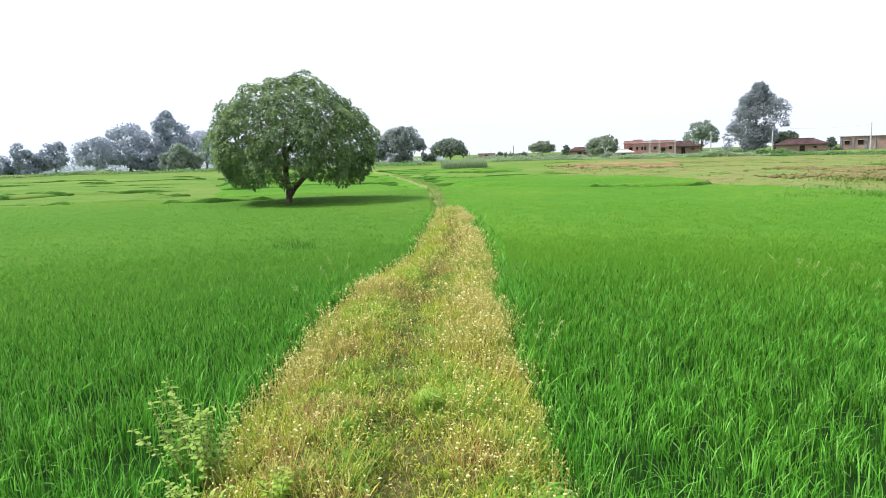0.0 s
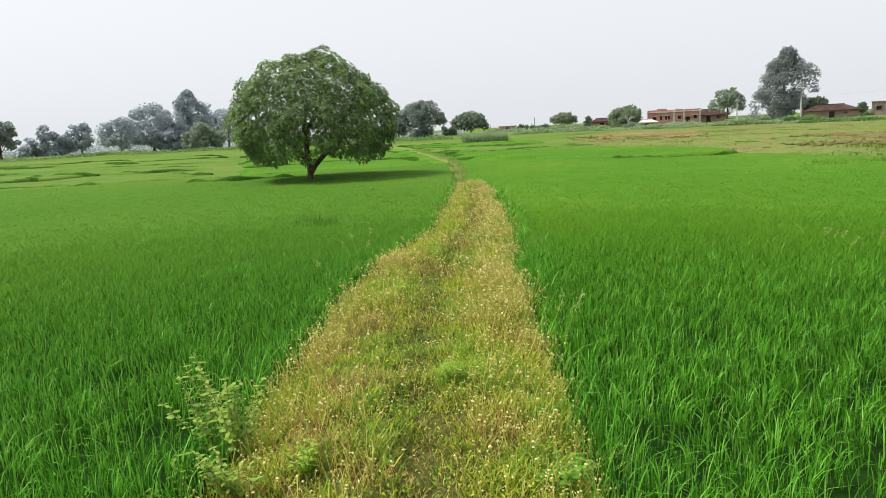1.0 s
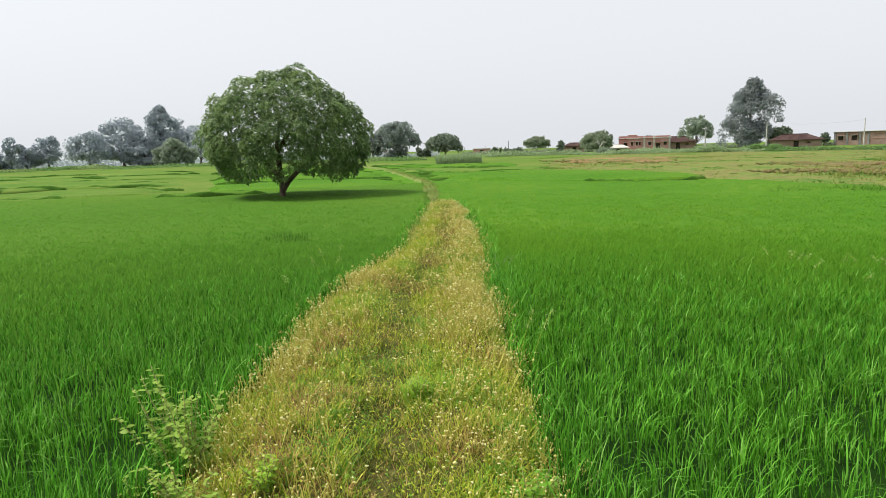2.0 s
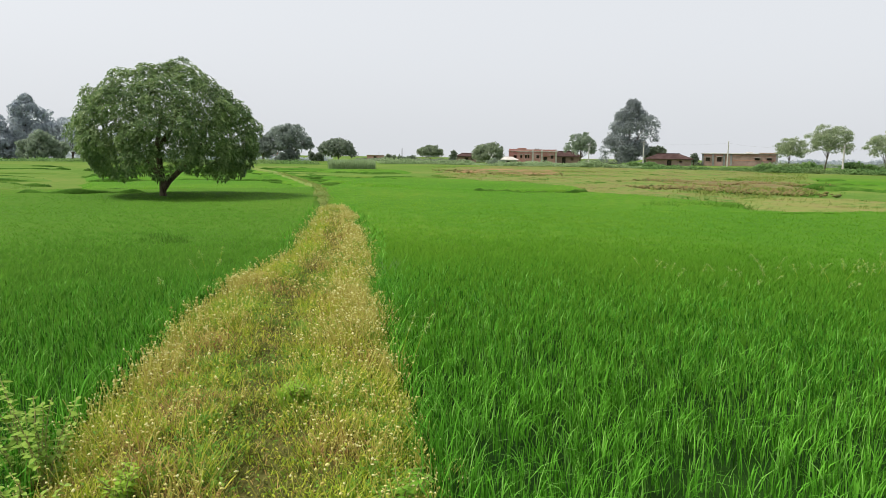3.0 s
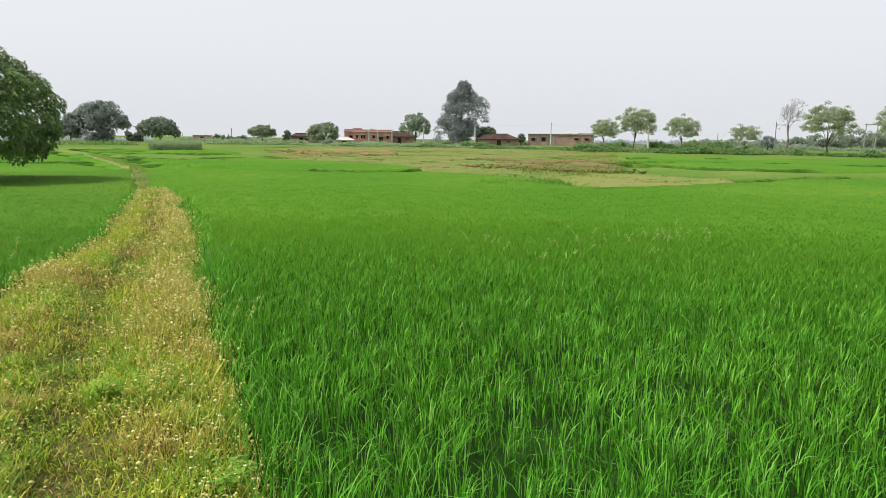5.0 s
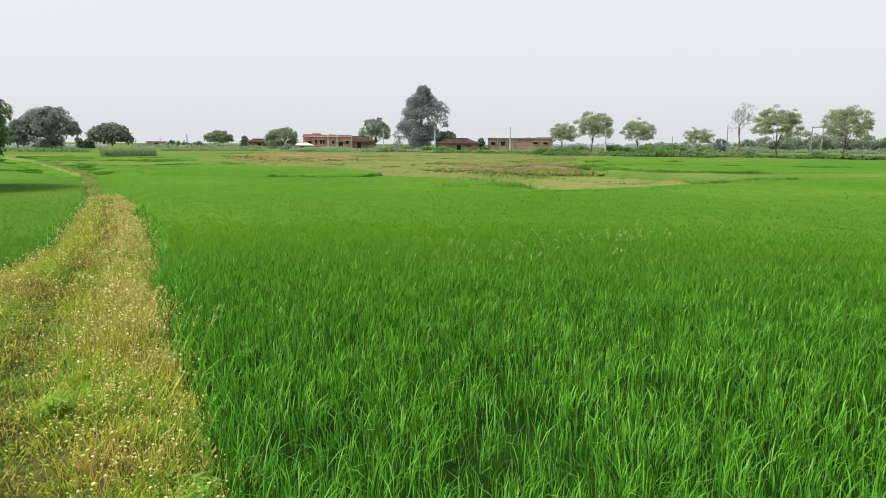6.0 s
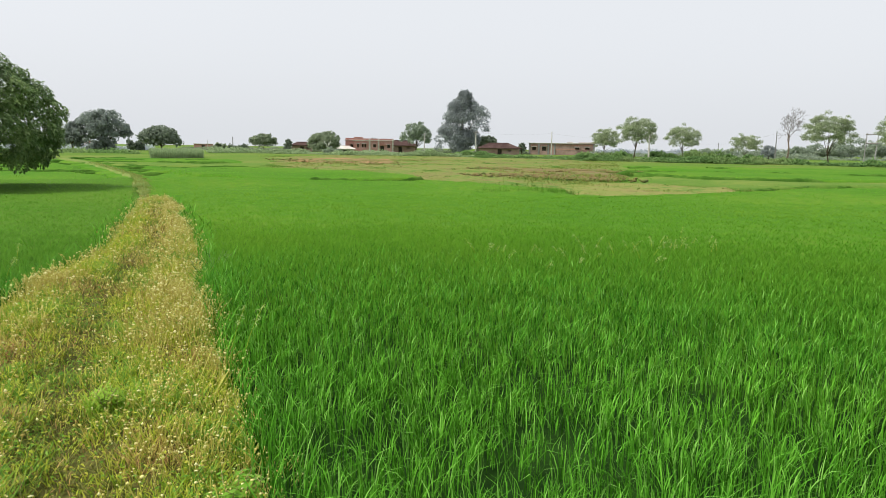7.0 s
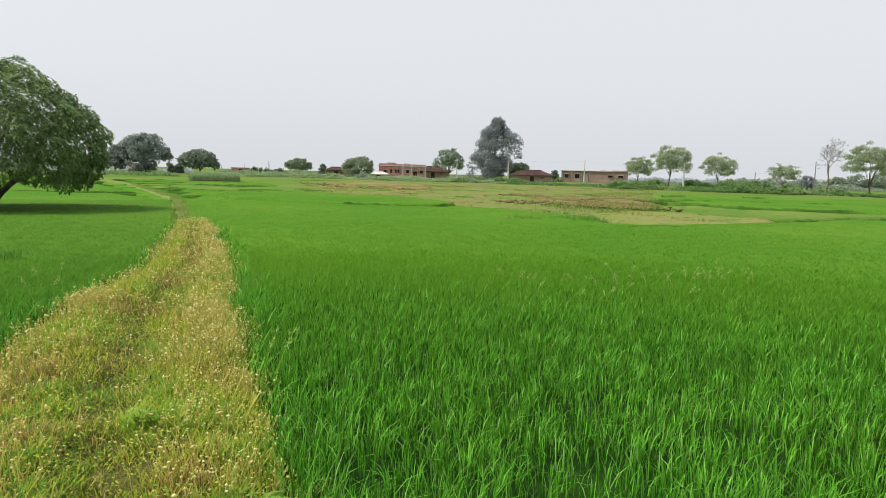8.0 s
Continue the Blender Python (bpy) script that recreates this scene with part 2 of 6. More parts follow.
M_MIDHAZE = leaf_material("hazed_green_leaf", [(0.0, (0.257, 0.316, 0.247)), (0.6, (0.296, 0.359, 0.271)), (1.0, (0.346, 0.404, 0.296))], None, 1, 0.8, 0.62, 0.5, 0.03)
M_HAZELEAF = leaf_material("hazed_pale_leaf", [(0.0, (0.434, 0.48, 0.526)), (0.6, (0.461, 0.508, 0.545)), (1.0, (0.489, 0.536, 0.566))], None, 1, 0.8, 0.70, 0.5, 0.03)
M_MIDLEAF = leaf_material("round_tree_leaf", [(0.0, (0.18, 0.23, 0.15)), (0.6, (0.235, 0.29, 0.185)), (1.0, (0.30, 0.35, 0.22))], None, 1, 0.6, 0.45)
# lightened past plain leaf green to carry some of the distance haze
M_PALELEAF = leaf_material("acacia_leaf", [(0.0, (0.279, 0.341, 0.207)), (0.6, (0.352, 0.414, 0.259)), (1.0, (0.435, 0.486, 0.32))], None, 1, 0.6, 0.6)
M_HEDGE = leaf_material("hedge_leaf", [(0.0, (0.127, 0.246, 0.083)), (0.6, (0.196, 0.342, 0.11)), (1.0, (0.276, 0.42, 0.143))],
                        [(0.3, (0.125, 0.225, 0.08)), (0.5, (0.18, 0.275, 0.10)), (0.7, (0.26, 0.315, 0.14))], 0.10, 0.6, 0.5, 0.55, 0.06)
M_CANE = leaf_material("tall_grass_leaf", [(0.0, (0.25, 0.35, 0.181)), (0.6, (0.306, 0.406, 0.213)), (1.0, (0.362, 0.456, 0.244))], None, 1, 0.6, 0.4)
M_BARK = rough_material("grey_brown_bark", [(0.3, (0.05, 0.038, 0.026)), (0.5, (0.11, 0.085, 0.06)), (0.7, (0.19, 0.15, 0.11))], 5.0, 40.0, 1.0, 0.95, (1, 1, 0.25))
M_PALEBARK = rough_material("pale_bark", [(0.3, (0.20, 0.18, 0.165)), (0.6, (0.28, 0.26, 0.24)), (0.75, (0.36, 0.34, 0.32))], 3.0, 25.0, 0.8, 0.95, (1, 1, 0.3))
M_GREYTWIG = rough_material("grey_twig", [(0.3, (0.15, 0.15, 0.13)), (0.6, (0.21, 0.195, 0.19)), (0.75, (0.27, 0.255, 0.25))], 3.0, 25.0, 0.8, 0.95, (1, 1, 0.3))
M_WHITEBARK = rough_material("chalky_white_bark", [(0.3, (0.50, 0.50, 0.47)), (0.6, (0.62, 0.62, 0.59)), (0.75, (0.72, 0.72, 0.69))], 3.0, 25.0, 0.8, 0.95, (1, 1, 0.3))
M_STEM = rough_material("weed_stem", [(0.3, (0.20, 0.19, 0.07)), (0.7, (0.36, 0.33, 0.13))], 8.0, 60.0, 0.3)
M_BRICK = brick_material("red_brick", (0.42, 0.17, 0.11), (0.50, 0.24, 0.16), (0.40, 0.30, 0.24))
M_BRICK_OLD = brick_material("weathered_brick", (0.30, 0.185, 0.155), (0.38, 0.25, 0.21), (0.36, 0.29, 0.25))
M_PINK = rough_material("pink_plaster", [(0.25, (0.36, 0.175, 0.155)), (0.5, (0.45, 0.235, 0.21)), (0.8, (0.53, 0.34, 0.31))], 0.8, 8.0, 0.2, 0.9)
M_CONCRETE = rough_material("pale_concrete", [(0.3, (0.38, 0.36, 0.33)), (0.55, (0.50, 0.48, 0.45)), (0.75, (0.58, 0.57, 0.54))], 1.2, 15.0, 0.3, 0.9)
M_TILE = rough_material("clay_roof_tile", [(0.25, (0.05, 0.03, 0.028)), (0.55, (0.075, 0.047, 0.044)), (0.8, (0.12, 0.08, 0.073))], 1.0, 12.0, 0.5, 1.0)
M_SHEETROOF = rough_material("pale_sheet_roof", [(0.3, (0.46, 0.42, 0.38)), (0.7, (0.62, 0.59, 0.55))], 1.0, 10.0, 0.2, 0.6)
M_DARK = rough_material("dark_opening", [(0.3, (0.03, 0.024, 0.02)), (0.7, (0.06, 0.05, 0.04))], 2.0, 20.0, 0.2)
M_GREYPOLE = rough_material("weathered_grey_concrete", [(0.3, (0.17, 0.17, 0.17)), (0.55, (0.23, 0.23, 0.225)), (0.75, (0.29, 0.29, 0.28))], 1.2, 15.0, 0.3, 0.9)
M_STEEL = rough_material("rusty_steel", [(0.3, (0.14, 0.13, 0.12)), (0.7, (0.28, 0.26, 0.24))], 4.0, 30.0, 0.2, 0.6)

# ---------------------------------------------------------------- mesh helpers
rng = np.random.default_rng(7)


def mesh_from(name, verts, quads=None, tris=None, smooth=False):
    """A mesh from arrays of corners, four-sided and three-sided faces."""
    me = bpy.data.meshes.new(name)
    verts = np.asarray(verts, np.float32).reshape(-1, 3)
    quads = np.zeros((0, 4), np.int32) if quads is None else np.asarray(quads, np.int32).reshape(-1, 4)
    tris = np.zeros((0, 3), np.int32) if tris is None else np.asarray(tris, np.int32).reshape(-1, 3)
    loops = np.concatenate([quads.ravel(), tris.ravel()]).astype(np.int32)
    starts = np.concatenate([np.arange(len(quads)) * 4, len(quads) * 4 + np.arange(len(tris)) * 3]).astype(np.int32)
    me.vertices.add(len(verts))
    me.vertices.foreach_set("co", verts.ravel())
    me.loops.add(len(loops))
    me.loops.foreach_set("vertex_index", loops)
    me.polygons.add(len(starts))
    me.polygons.foreach_set("loop_start", starts)
    if smooth:
        me.polygons.foreach_set("use_smooth", np.ones(len(starts), bool))
    me.update(calc_edges=True)
    me.validate()
    return me


def put(name, me, material, parent=None, label="", category="", group="", kind=""):
    ob = new(name, me)
    if material:
        me.materials.append(material)
    if parent:
        ob.parent = parent
    return tagged(ob, label, category, group, kind)


def part(name, bm, material, parent, label=""):
    me = bpy.data.meshes.new(name)
    bm.to_mesh(me)
    bm.free()
    return put(name, me, material, parent, label)


def thing(name, x, y, z, rz, label, category, group="", kind=""):
    ob = new(name)
    ob.matrix_world = pose(x, y, z, 0, 0, rz)
    ob.empty_display_size = 0.2
    return tagged(ob, label, category, group, kind)


def box(bm, x0, x1, y0, y1, z0, z1, bevel=0.0):
    r = bmesh.ops.create_cube(bm, size=1.0, matrix=Matrix.Translation(((x0 + x1) / 2, (y0 + y1) / 2, (z0 + z1) / 2)) @ Matrix.Diagonal((x1 - x0, y1 - y0, z1 - z0, 1)))
    if bevel:
        es = list({e for v in r["verts"] for e in v.link_edges})
        bmesh.ops.bevel(bm, geom=es, offset=bevel, segments=1, affect="EDGES")


def polar(az, r):
    a = np.radians(az)
    return np.sin(a) * r, np.cos(a) * r


def ground_z(x, y):
    q = np.clip((np.hypot(x, y) - 30) / 110, 0, 1)
    return -0.3 + 0.6 * q * q * (3 - 2 * q)


def lumps(x, y, scale, seed):
    """A smooth uneven field between -1 and 1."""
    g = np.random.default_rng(seed)
    s = 0
    for _ in range(7):
        a, k, p = g.uniform(0, 6.283), g.uniform(0.6, 1.7) / scale, g.uniform(0, 6.283)
        s = s + np.sin((x * np.cos(a) + y * np.sin(a)) * k * 2.2 + p + 0.8 * np.sin((y * np.cos(a) - x * np.sin(a)) * k + p))
    return s / 4.0


def blades(base, length, width, heading, lean, segs=2, curl=1.6):
    """Flat tapering blades from their roots: corners, quads and tips."""
    n = len(base)
    fx, fy = np.cos(heading), np.sin(heading)
    rows = []
    for k in range(segs):
        s = k / segs
        w = width * (0.75 + 0.25 * min(1, s * 3)) * (1 - max(0, s - 0.3) ** 1.5) * 0.5
        out = length * lean * s ** curl
        up = length * s * np.sqrt(np.clip(1 - (lean * s) ** 2 * 0.6, 0.1, 1))
        cx, cy, cz = base[:, 0] + fx * out, base[:, 1] + fy * out, base[:, 2] + up
        rows.append(np.stack([cx - fy * w, cy + fx * w, cz], 1))
        rows.append(np.stack([cx + fy * w, cy - fx * w, cz], 1))
    rows.append(np.stack([base[:, 0] + fx * length * lean, base[:, 1] + fy * length * lean,
                          base[:, 2] + length * np.sqrt(np.clip(1 - lean ** 2 * 0.6, 0.1, 1))], 1))
    m = 2 * segs + 1
    v = np.stack(rows, 1).reshape(-1, 3)
    o = (np.arange(n) * m)[:, None]
    q = np.concatenate([o + np.array([[2 * k, 2 * k + 1, 2 * k + 3, 2 * k + 2]]) for k in range(segs - 1)]) if segs > 1 else None
    t = o + np.array([[2 * segs - 2, 2 * segs - 1, 2 * segs]])
    return v, q, t


class Pile:
    """Gathers corners and faces of many small pieces into one mesh."""

    def __init__(self):
        self.v, self.q, self.t, self.n = [], [], [], 0

    def add(self, v, q=None, t=None):
        self.v.append(v)
        if q is not None:
            self.q.append(np.asarray(q) + self.n)
        if t is not None:
            self.t.append(np.asarray(t) + self.n)
        self.n += len(v)

    def mesh(self, name, smooth=False):
        return mesh_from(name, np.concatenate(self.v), np.concatenate(self.q) if self.q else None, np.concatenate(self.t) if self.t else None, smooth)


def tube(points, radii, sides=8):
    """A round limb along points."""
    pts = [Vector(p) for p in points]
    v, q = [], []
    side = None
    for i, p in enumerate(pts):
        d = (pts[min(i + 1, len(pts) - 1)] - pts[max(i - 1, 0)]).normalized()
        if side is None:
            side = d.orthogonal().normalized()
        side = (side - d * side.dot(d)).normalized()
        up = d.cross(side)
        for k in range(sides):
            a = 2 * math.pi * k / sides
            v.append(p + (side * math.cos(a) + up * math.sin(a)) * radii[i])
        if i:
            for k in range(sides):
                q.append(((i - 1) * sides + k, (i - 1) * sides + (k + 1) % sides, i * sides + (k + 1) % sides, i * sides + k))
    v = np.array([tuple(p) for p in v] + [tuple(pts[-1])])
    t = [((len(pts) - 1) * sides + k, (len(pts) - 1) * sides + (k + 1) % sides, len(v) - 1) for k in range(sides)]
    return v, np.array(q), np.array(t)


# ---------------------------------------------------------------- ground
def build_ground():
    radii = np.concatenate([[0.01], np.geomspace(1.5, 3600, 110)])
    n = 180
    a = np.arange(n) * 2 * np.pi / n
    x, y = radii[:, None] * np.sin(a), radii[:, None] * np.cos(a)
    z = ground_z(x, y) + 0.03 * lumps(x, y, 4, 3) * (radii[:, None] > 24)
    v = np.stack([x, y, z], 2).reshape(-1, 3)
    i, k = np.meshgrid(np.arange(len(radii) - 1), np.arange(n), indexing="ij")
    q = np.stack([i * n + k, i * n + (k + 1) % n, (i + 1) * n + (k + 1) % n, (i + 1) * n + k], 2).reshape(-1, 4)[:, ::-1]
    put("ground", mesh_from("ground", v, q, None, True), M_TURF, None, "flat green meadow ground reaching the hazy horizon", "ground", "", "structure")


build_ground()

# the bund: y, left edge, right edge, top height
BUND_Y = np.array([-8, 2.8, 4, 5.3, 7.7, 9, 10.5, 14, 18, 20, 26, 34.8, 43.3, 51.7, 58.6, 75])
BUND_L = np.array([-1.1, -1.16, -1.30, -1.27, -1.13, -0.85, -0.59, -0.44, -0.17, -0.30, -0.48, -0.9, -2.1, -3.5, -4.7, -9])
BUND_R = np.array([0.5, 0.5, 0.52, 0.46, 0.58, 0.62, 0.66, 0.63, 0.42, 0.02, -0.18, -0.5, -1.6, -3.0, -4.2, -8.4])
BUND_Z = np.array([0.06, 0.06, 0.06, 0.06, 0.06, 0.06, 0.07, 0.08, 0.12, 0.0, -0.02, -0.02, 0.03, 0.07, 0.12, 0.25])


def bund_left(y):
    return np.interp(y, BUND_Y, BUND_L) + 0.05 * lumps(y * 1.0, y * 0, 0.8, 11) + 0.035 * lumps(y * 1.0, y * 0, 0.3, 13)


def bund_right(y):
    return np.interp(y, BUND_Y, BUND_R) + 0.05 * lumps(y * 1.0, y * 0, 0.8, 12) + 0.035 * lumps(y * 1.0, y * 0, 0.3, 14)


def bund_top(x, y):
    l, r = bund_left(y), bund_right(y)
    u = np.clip((x - l) / (r - l), 0, 1)
    track = np.exp(-((u - 0.58) / 0.13) ** 2)
    shoulder = 1 - np.clip(np.abs(u - 0.5) * 2, 0, 1) ** 4
    return np.interp(y, BUND_Y, BUND_Z) - 0.10 * (1 - shoulder) - 0.05 * track + 0.02 * lumps(x, y, 0.5, 5)


def build_bund():
    ys = np.arange(-8, 20.6, 0.15)
    us = np.array([-0.14, -0.04, 0.03, 0.1, 0.2, 0.3, 0.4, 0.5, 0.58, 0.66, 0.76, 0.86, 0.93, 0.97, 1.04, 1.14])
    l, r = bund_left(ys)[:, None], bund_right(ys)[:, None]
    x = l + (r - l) * us
    y = np.repeat(ys[:, None], len(us), 1)
    z = bund_top(x, y)
    z[:, 0] = z[:, -1] = ground_z(x[:, 0], ys) - 0.06
    z[:, 1] = z[:, -2] = z[:, 2] - 0.12
    v = np.stack([x, y, z], 2).reshape(-1, 3)
    i, k = np.meshgrid(np.arange(len(ys) - 1), np.arange(len(us) - 1), indexing="ij")
    m = len(us)
    q = np.stack([i * m + k, i * m + k + 1, (i + 1) * m + k + 1, (i + 1) * m + k], 2).reshape(-1, 4)
    put("path", mesh_from("path", v, q, None, True), M_EARTH, None, "raised earth bund path trodden between two rice fields", "path", "", "structure")


build_bund()


def build_far_track():
    ys = np.arange(20.4, 70, 0.4)
    mid = (bund_left(ys) + bund_right(ys)) / 2
    half = np.interp(ys, [20, 40, 70], [0.20, 0.22, 0.32]) * (1 + 0.25 * lumps(ys, 0 * ys, 1.5, 15))
    us = np.array([-1.7, -1.1, -0.4, 0.4, 1.1, 1.7])
    x = mid[:, None] + half[:, None] * us
    y = np.repeat(ys[:, None], 6, 1)
    z = ground_z(x, y) + np.interp(y, [20, 21.5, 28, 38, 80], [0.34, 0.43, 0.45, 0.30, 0.28]) + np.array([-0.18, -0.03, 0.02, 0.02, -0.03, -0.18]) + 0.02 * lumps(x, y, 0.8, 16)
    v = np.stack([x, y, z], 2).reshape(-1, 3)
    i, k = np.meshgrid(np.arange(len(ys) - 1), np.arange(5), indexing="ij")
    q = np.stack([i * 6 + k, i * 6 + k + 1, (i + 1) * 6 + k + 1, (i + 1) * 6 + k], 2).reshape(-1, 4)
    put("path", mesh_from("path", v, q, None, True), M_TRACK, None, "narrow grassy bund winding on between the terraces", "path", "", "structure")
    us = np.array([-6, -4, 0, 4, 6])
    x = mid[:, None] + half[:, None] * us
    y = np.repeat(ys[:, None], 5, 1)
    z = ground_z(x, y) + np.interp(y, [20, 21.5, 28, 38, 80], [0.34, 0.43, 0.45, 0.30, 0.28]) - np.array([0.5, 0.11, 0.09, 0.11, 0.5]) + 0.02 * lumps(x, y, 0.8, 17)
    i, k = np.meshgrid(np.arange(len(ys) - 1), np.arange(4), indexing="ij")
    q = np.stack([i * 5 + k, i * 5 + k + 1, (i + 1) * 5 + k + 1, (i + 1) * 5 + k], 2).reshape(-1, 4)
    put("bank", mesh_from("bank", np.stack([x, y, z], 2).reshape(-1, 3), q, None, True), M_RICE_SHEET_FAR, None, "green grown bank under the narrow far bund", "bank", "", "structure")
    n = 1700
    yy = 20.2 + 36 * rng.random(n) ** 1.5
    m = np.interp(yy, ys, mid) + rng.normal(0, 1, n) * np.interp(yy, ys, half) * 0.6
    b = np.column_stack([m, yy, ground_z(m, yy) + np.interp(yy, [20, 21.5, 28, 38, 80], [0.33, 0.42, 0.44, 0.29, 0.27])])
    v, q, t = blades(b, rng.uniform(0.06, 0.13, n), rng.uniform(0.012, 0.024, n) * yy / 28, rng.uniform(0, 6.283, n), rng.uniform(0.6, 0.95, n), 2, 1.2)
    put("track_grass", mesh_from("track_grass", v, q, t), M_FALLOWGRASS, None, "yellow-green grass along the narrow far bund", "grass", "", "stuff")


build_far_track()


# ---------------------------------------------------------------- fields
def strip(near, far, nu, nv):
    """A sheet of corners between two lines over the plan."""
    near, far = np.asarray(near, float), np.asarray(far, float)

    def along(line, n):
        d = np.concatenate([[0], np.cumsum(np.hypot(*np.diff(line, axis=0).T))])
        s = np.linspace(0, d[-1], n)
        return np.stack([np.interp(s, d, line[:, 0]), np.interp(s, d, line[:, 1])], 1)

    a, b = along(near, nu), along(far, nu)
    t = np.linspace(0, 1, nv)[:, None, None]
    return a * (1 - t) + b * t


def sheet_mesh(name, grid, height, skirt=0.3, ends=False):
    nv, nu = grid.shape[:2]
    x, y = grid[..., 0], grid[..., 1]
    u, w = np.meshgrid(np.linspace(0, 1, nu), np.linspace(0, 1, nv))
    v = np.stack([x, y, height(x, y, u, w) if ends else height(x, y)], 2).reshape(-1, 3)
    i, k = np.meshgrid(np.arange(nv - 1), np.arange(nu - 1), indexing="ij")
    q = np.stack([i * nu + k, i * nu + k + 1, (i + 1) * nu + k + 1, (i + 1) * nu + k], 2).reshape(-1, 4)
    rim = np.concatenate([np.arange(nu), np.arange(1, nv) * nu + nu - 1, (nv - 1) * nu + np.arange(nu - 2, -1, -1), np.arange(nv - 2, 0, -1) * nu])
    low = v[rim] - [0, 0, skirt]
    o = len(v)
    m = len(rim)
    s = np.arange(m)
    skirts = np.stack([rim[s], o + s, o + (s + 1) % m, rim[(s + 1) % m]], 1)
    return mesh_from(name, np.concatenate([v, low]), np.concatenate([q, skirts]), None, True)


def scatter(grid, density):
    """Random places in the cells of a strip, by a density per square metre that depends on the place."""
    a, b, c, d = grid[:-1, :-1], grid[:-1, 1:], grid[1:, 1:], grid[1:, :-1]
    ac, bd = c - a, d - b
    area = 0.5 * np.abs(ac[..., 0] * bd[..., 1] - ac[..., 1] * bd[..., 0])
    mid = (a + b + c + d) / 4
    want = area * density(mid[..., 0], mid[..., 1])
    count = rng.poisson(want).ravel()
    idx = np.repeat(np.arange(count.size), count)
    s, t = rng.random((2, len(idx), 1))
    A, B, C, D = (w.reshape(-1, 2)[idx] for w in (a, b, c, d))
    cols = grid.shape[1] - 1
    uv = np.column_stack([(idx % cols + s[:, 0]) / cols, (idx // cols + t[:, 0]) / (grid.shape[0] - 1)])
    return A * (1 - s) * (1 - t) + B * s * (1 - t) + C * s * t + D * (1 - s) * t, uv


TREE_X, TREE_Y = -5.62, 24.3

LEFT_Y = np.concatenate([np.linspace(-6, 31, 90)])
left_near = np.stack([bund_left(LEFT_Y) - np.interp(LEFT_Y, [6, 12], [0.05, -0.03]), LEFT_Y], 1)
left_grid = strip(left_near, [(-40, -6), (-34, 10), (-27, 20), (-20, 25.5)], 120, 110)
RIGHT_Y = np.linspace(-6, 33, 90)
right_near = np.stack([bund_right(RIGHT_Y) + np.interp(RIGHT_Y, [6, 12], [0.05, -0.03]), RIGHT_Y], 1)
RIGHT_FAR = [polar(az, r) for az, r in (
    (98, 46), (78, 42), (66, 38), (58.7, 34.8), (54.6, 32.4), (50.8, 29.5), (48.8, 26.7), (48, 24.7), (44.7, 23.0), (40.3, 21.4), (36.1, 21.5), (34.0, 21.9), (33.7, 24.6),
    (30.9, 26.2), (28.5, 27.0), (26.1, 27.9), (23.2, 29.3), (21.3, 29.6), (18.9, 28.7), (14.2, 28.5), (11.4, 28.6), (8, 29.8), (4, 32), (0.5, 33))]
right_grid = strip(right_near, RIGHT_FAR, 180, 110)


def rice_top(x, y):
    return 0.14 + 0.032 * lumps(x, y, 2.2, 21) + 0.014 * lumps(x, y, 0.6, 22)


def rice_floor(x, y):
    r = np.hypot(x, y)
    return rice_top(x, y) - 0.21 + 0.175 * np.clip((r - 3.5) / 9.5, 0, 1) ** 0.7 + 0.015 * lumps(x, y, 0.25, 23)


def rice_share(x, y):
    """Fewer but broader blades stand behind the viewpoint and outside the bearings the camera sees."""
    side = np.interp(np.degrees(np.arctan2(x, y)), [-80, -55, -40, 62, 75, 100], [0.2, 0.3, 1, 1, 0.3, 0.2])
    share = side * np.interp(y - 0.25 * np.abs(x), [-5, -2, 1.0], [0.2, 0.25, 1.0])
    return np.maximum(share, np.interp(np.hypot(x, y), [6, 9], [0.2, 0.05]))


def rice_density(x, y):
    r = np.hypot(x, y)
    return rice_share(x, y) * np.interp(r, [0, 1.5, 2.2, 3.5, 4.5, 6.5, 9, 12, 16, 22, 32, 50], [1800, 2000, 2400, 2450, 2200, 1750, 1150, 540, 200, 45, 8, 2])


def taper(u, w):
    """Fields sink softly at their ends and along their rims."""
    a = np.clip(np.minimum(u, 1 - u) / 0.10, 0, 1)
    b = np.clip(np.minimum(w, 1 - w) / 0.07, 0, 1)
    return a * a * (3 - 2 * a) * (0.25 + 0.75 * b)


# hollows where the young rice stands thin: x, y, radius
THIN_SPOTS = ((2.0, 2.8, 0.30), (1.5, 2.5, 0.22), (2.55, 3.6, 0.25), (0.95, 3.1, 0.2), (0.8, 6.7, 0.35), (-2.64, 11.9, 0.4), (3.1, 2.9, 0.25), (1.7, 4.6, 0.25), (-1.75, 3.4, 0.3), (-2.4, 4.3, 0.25))


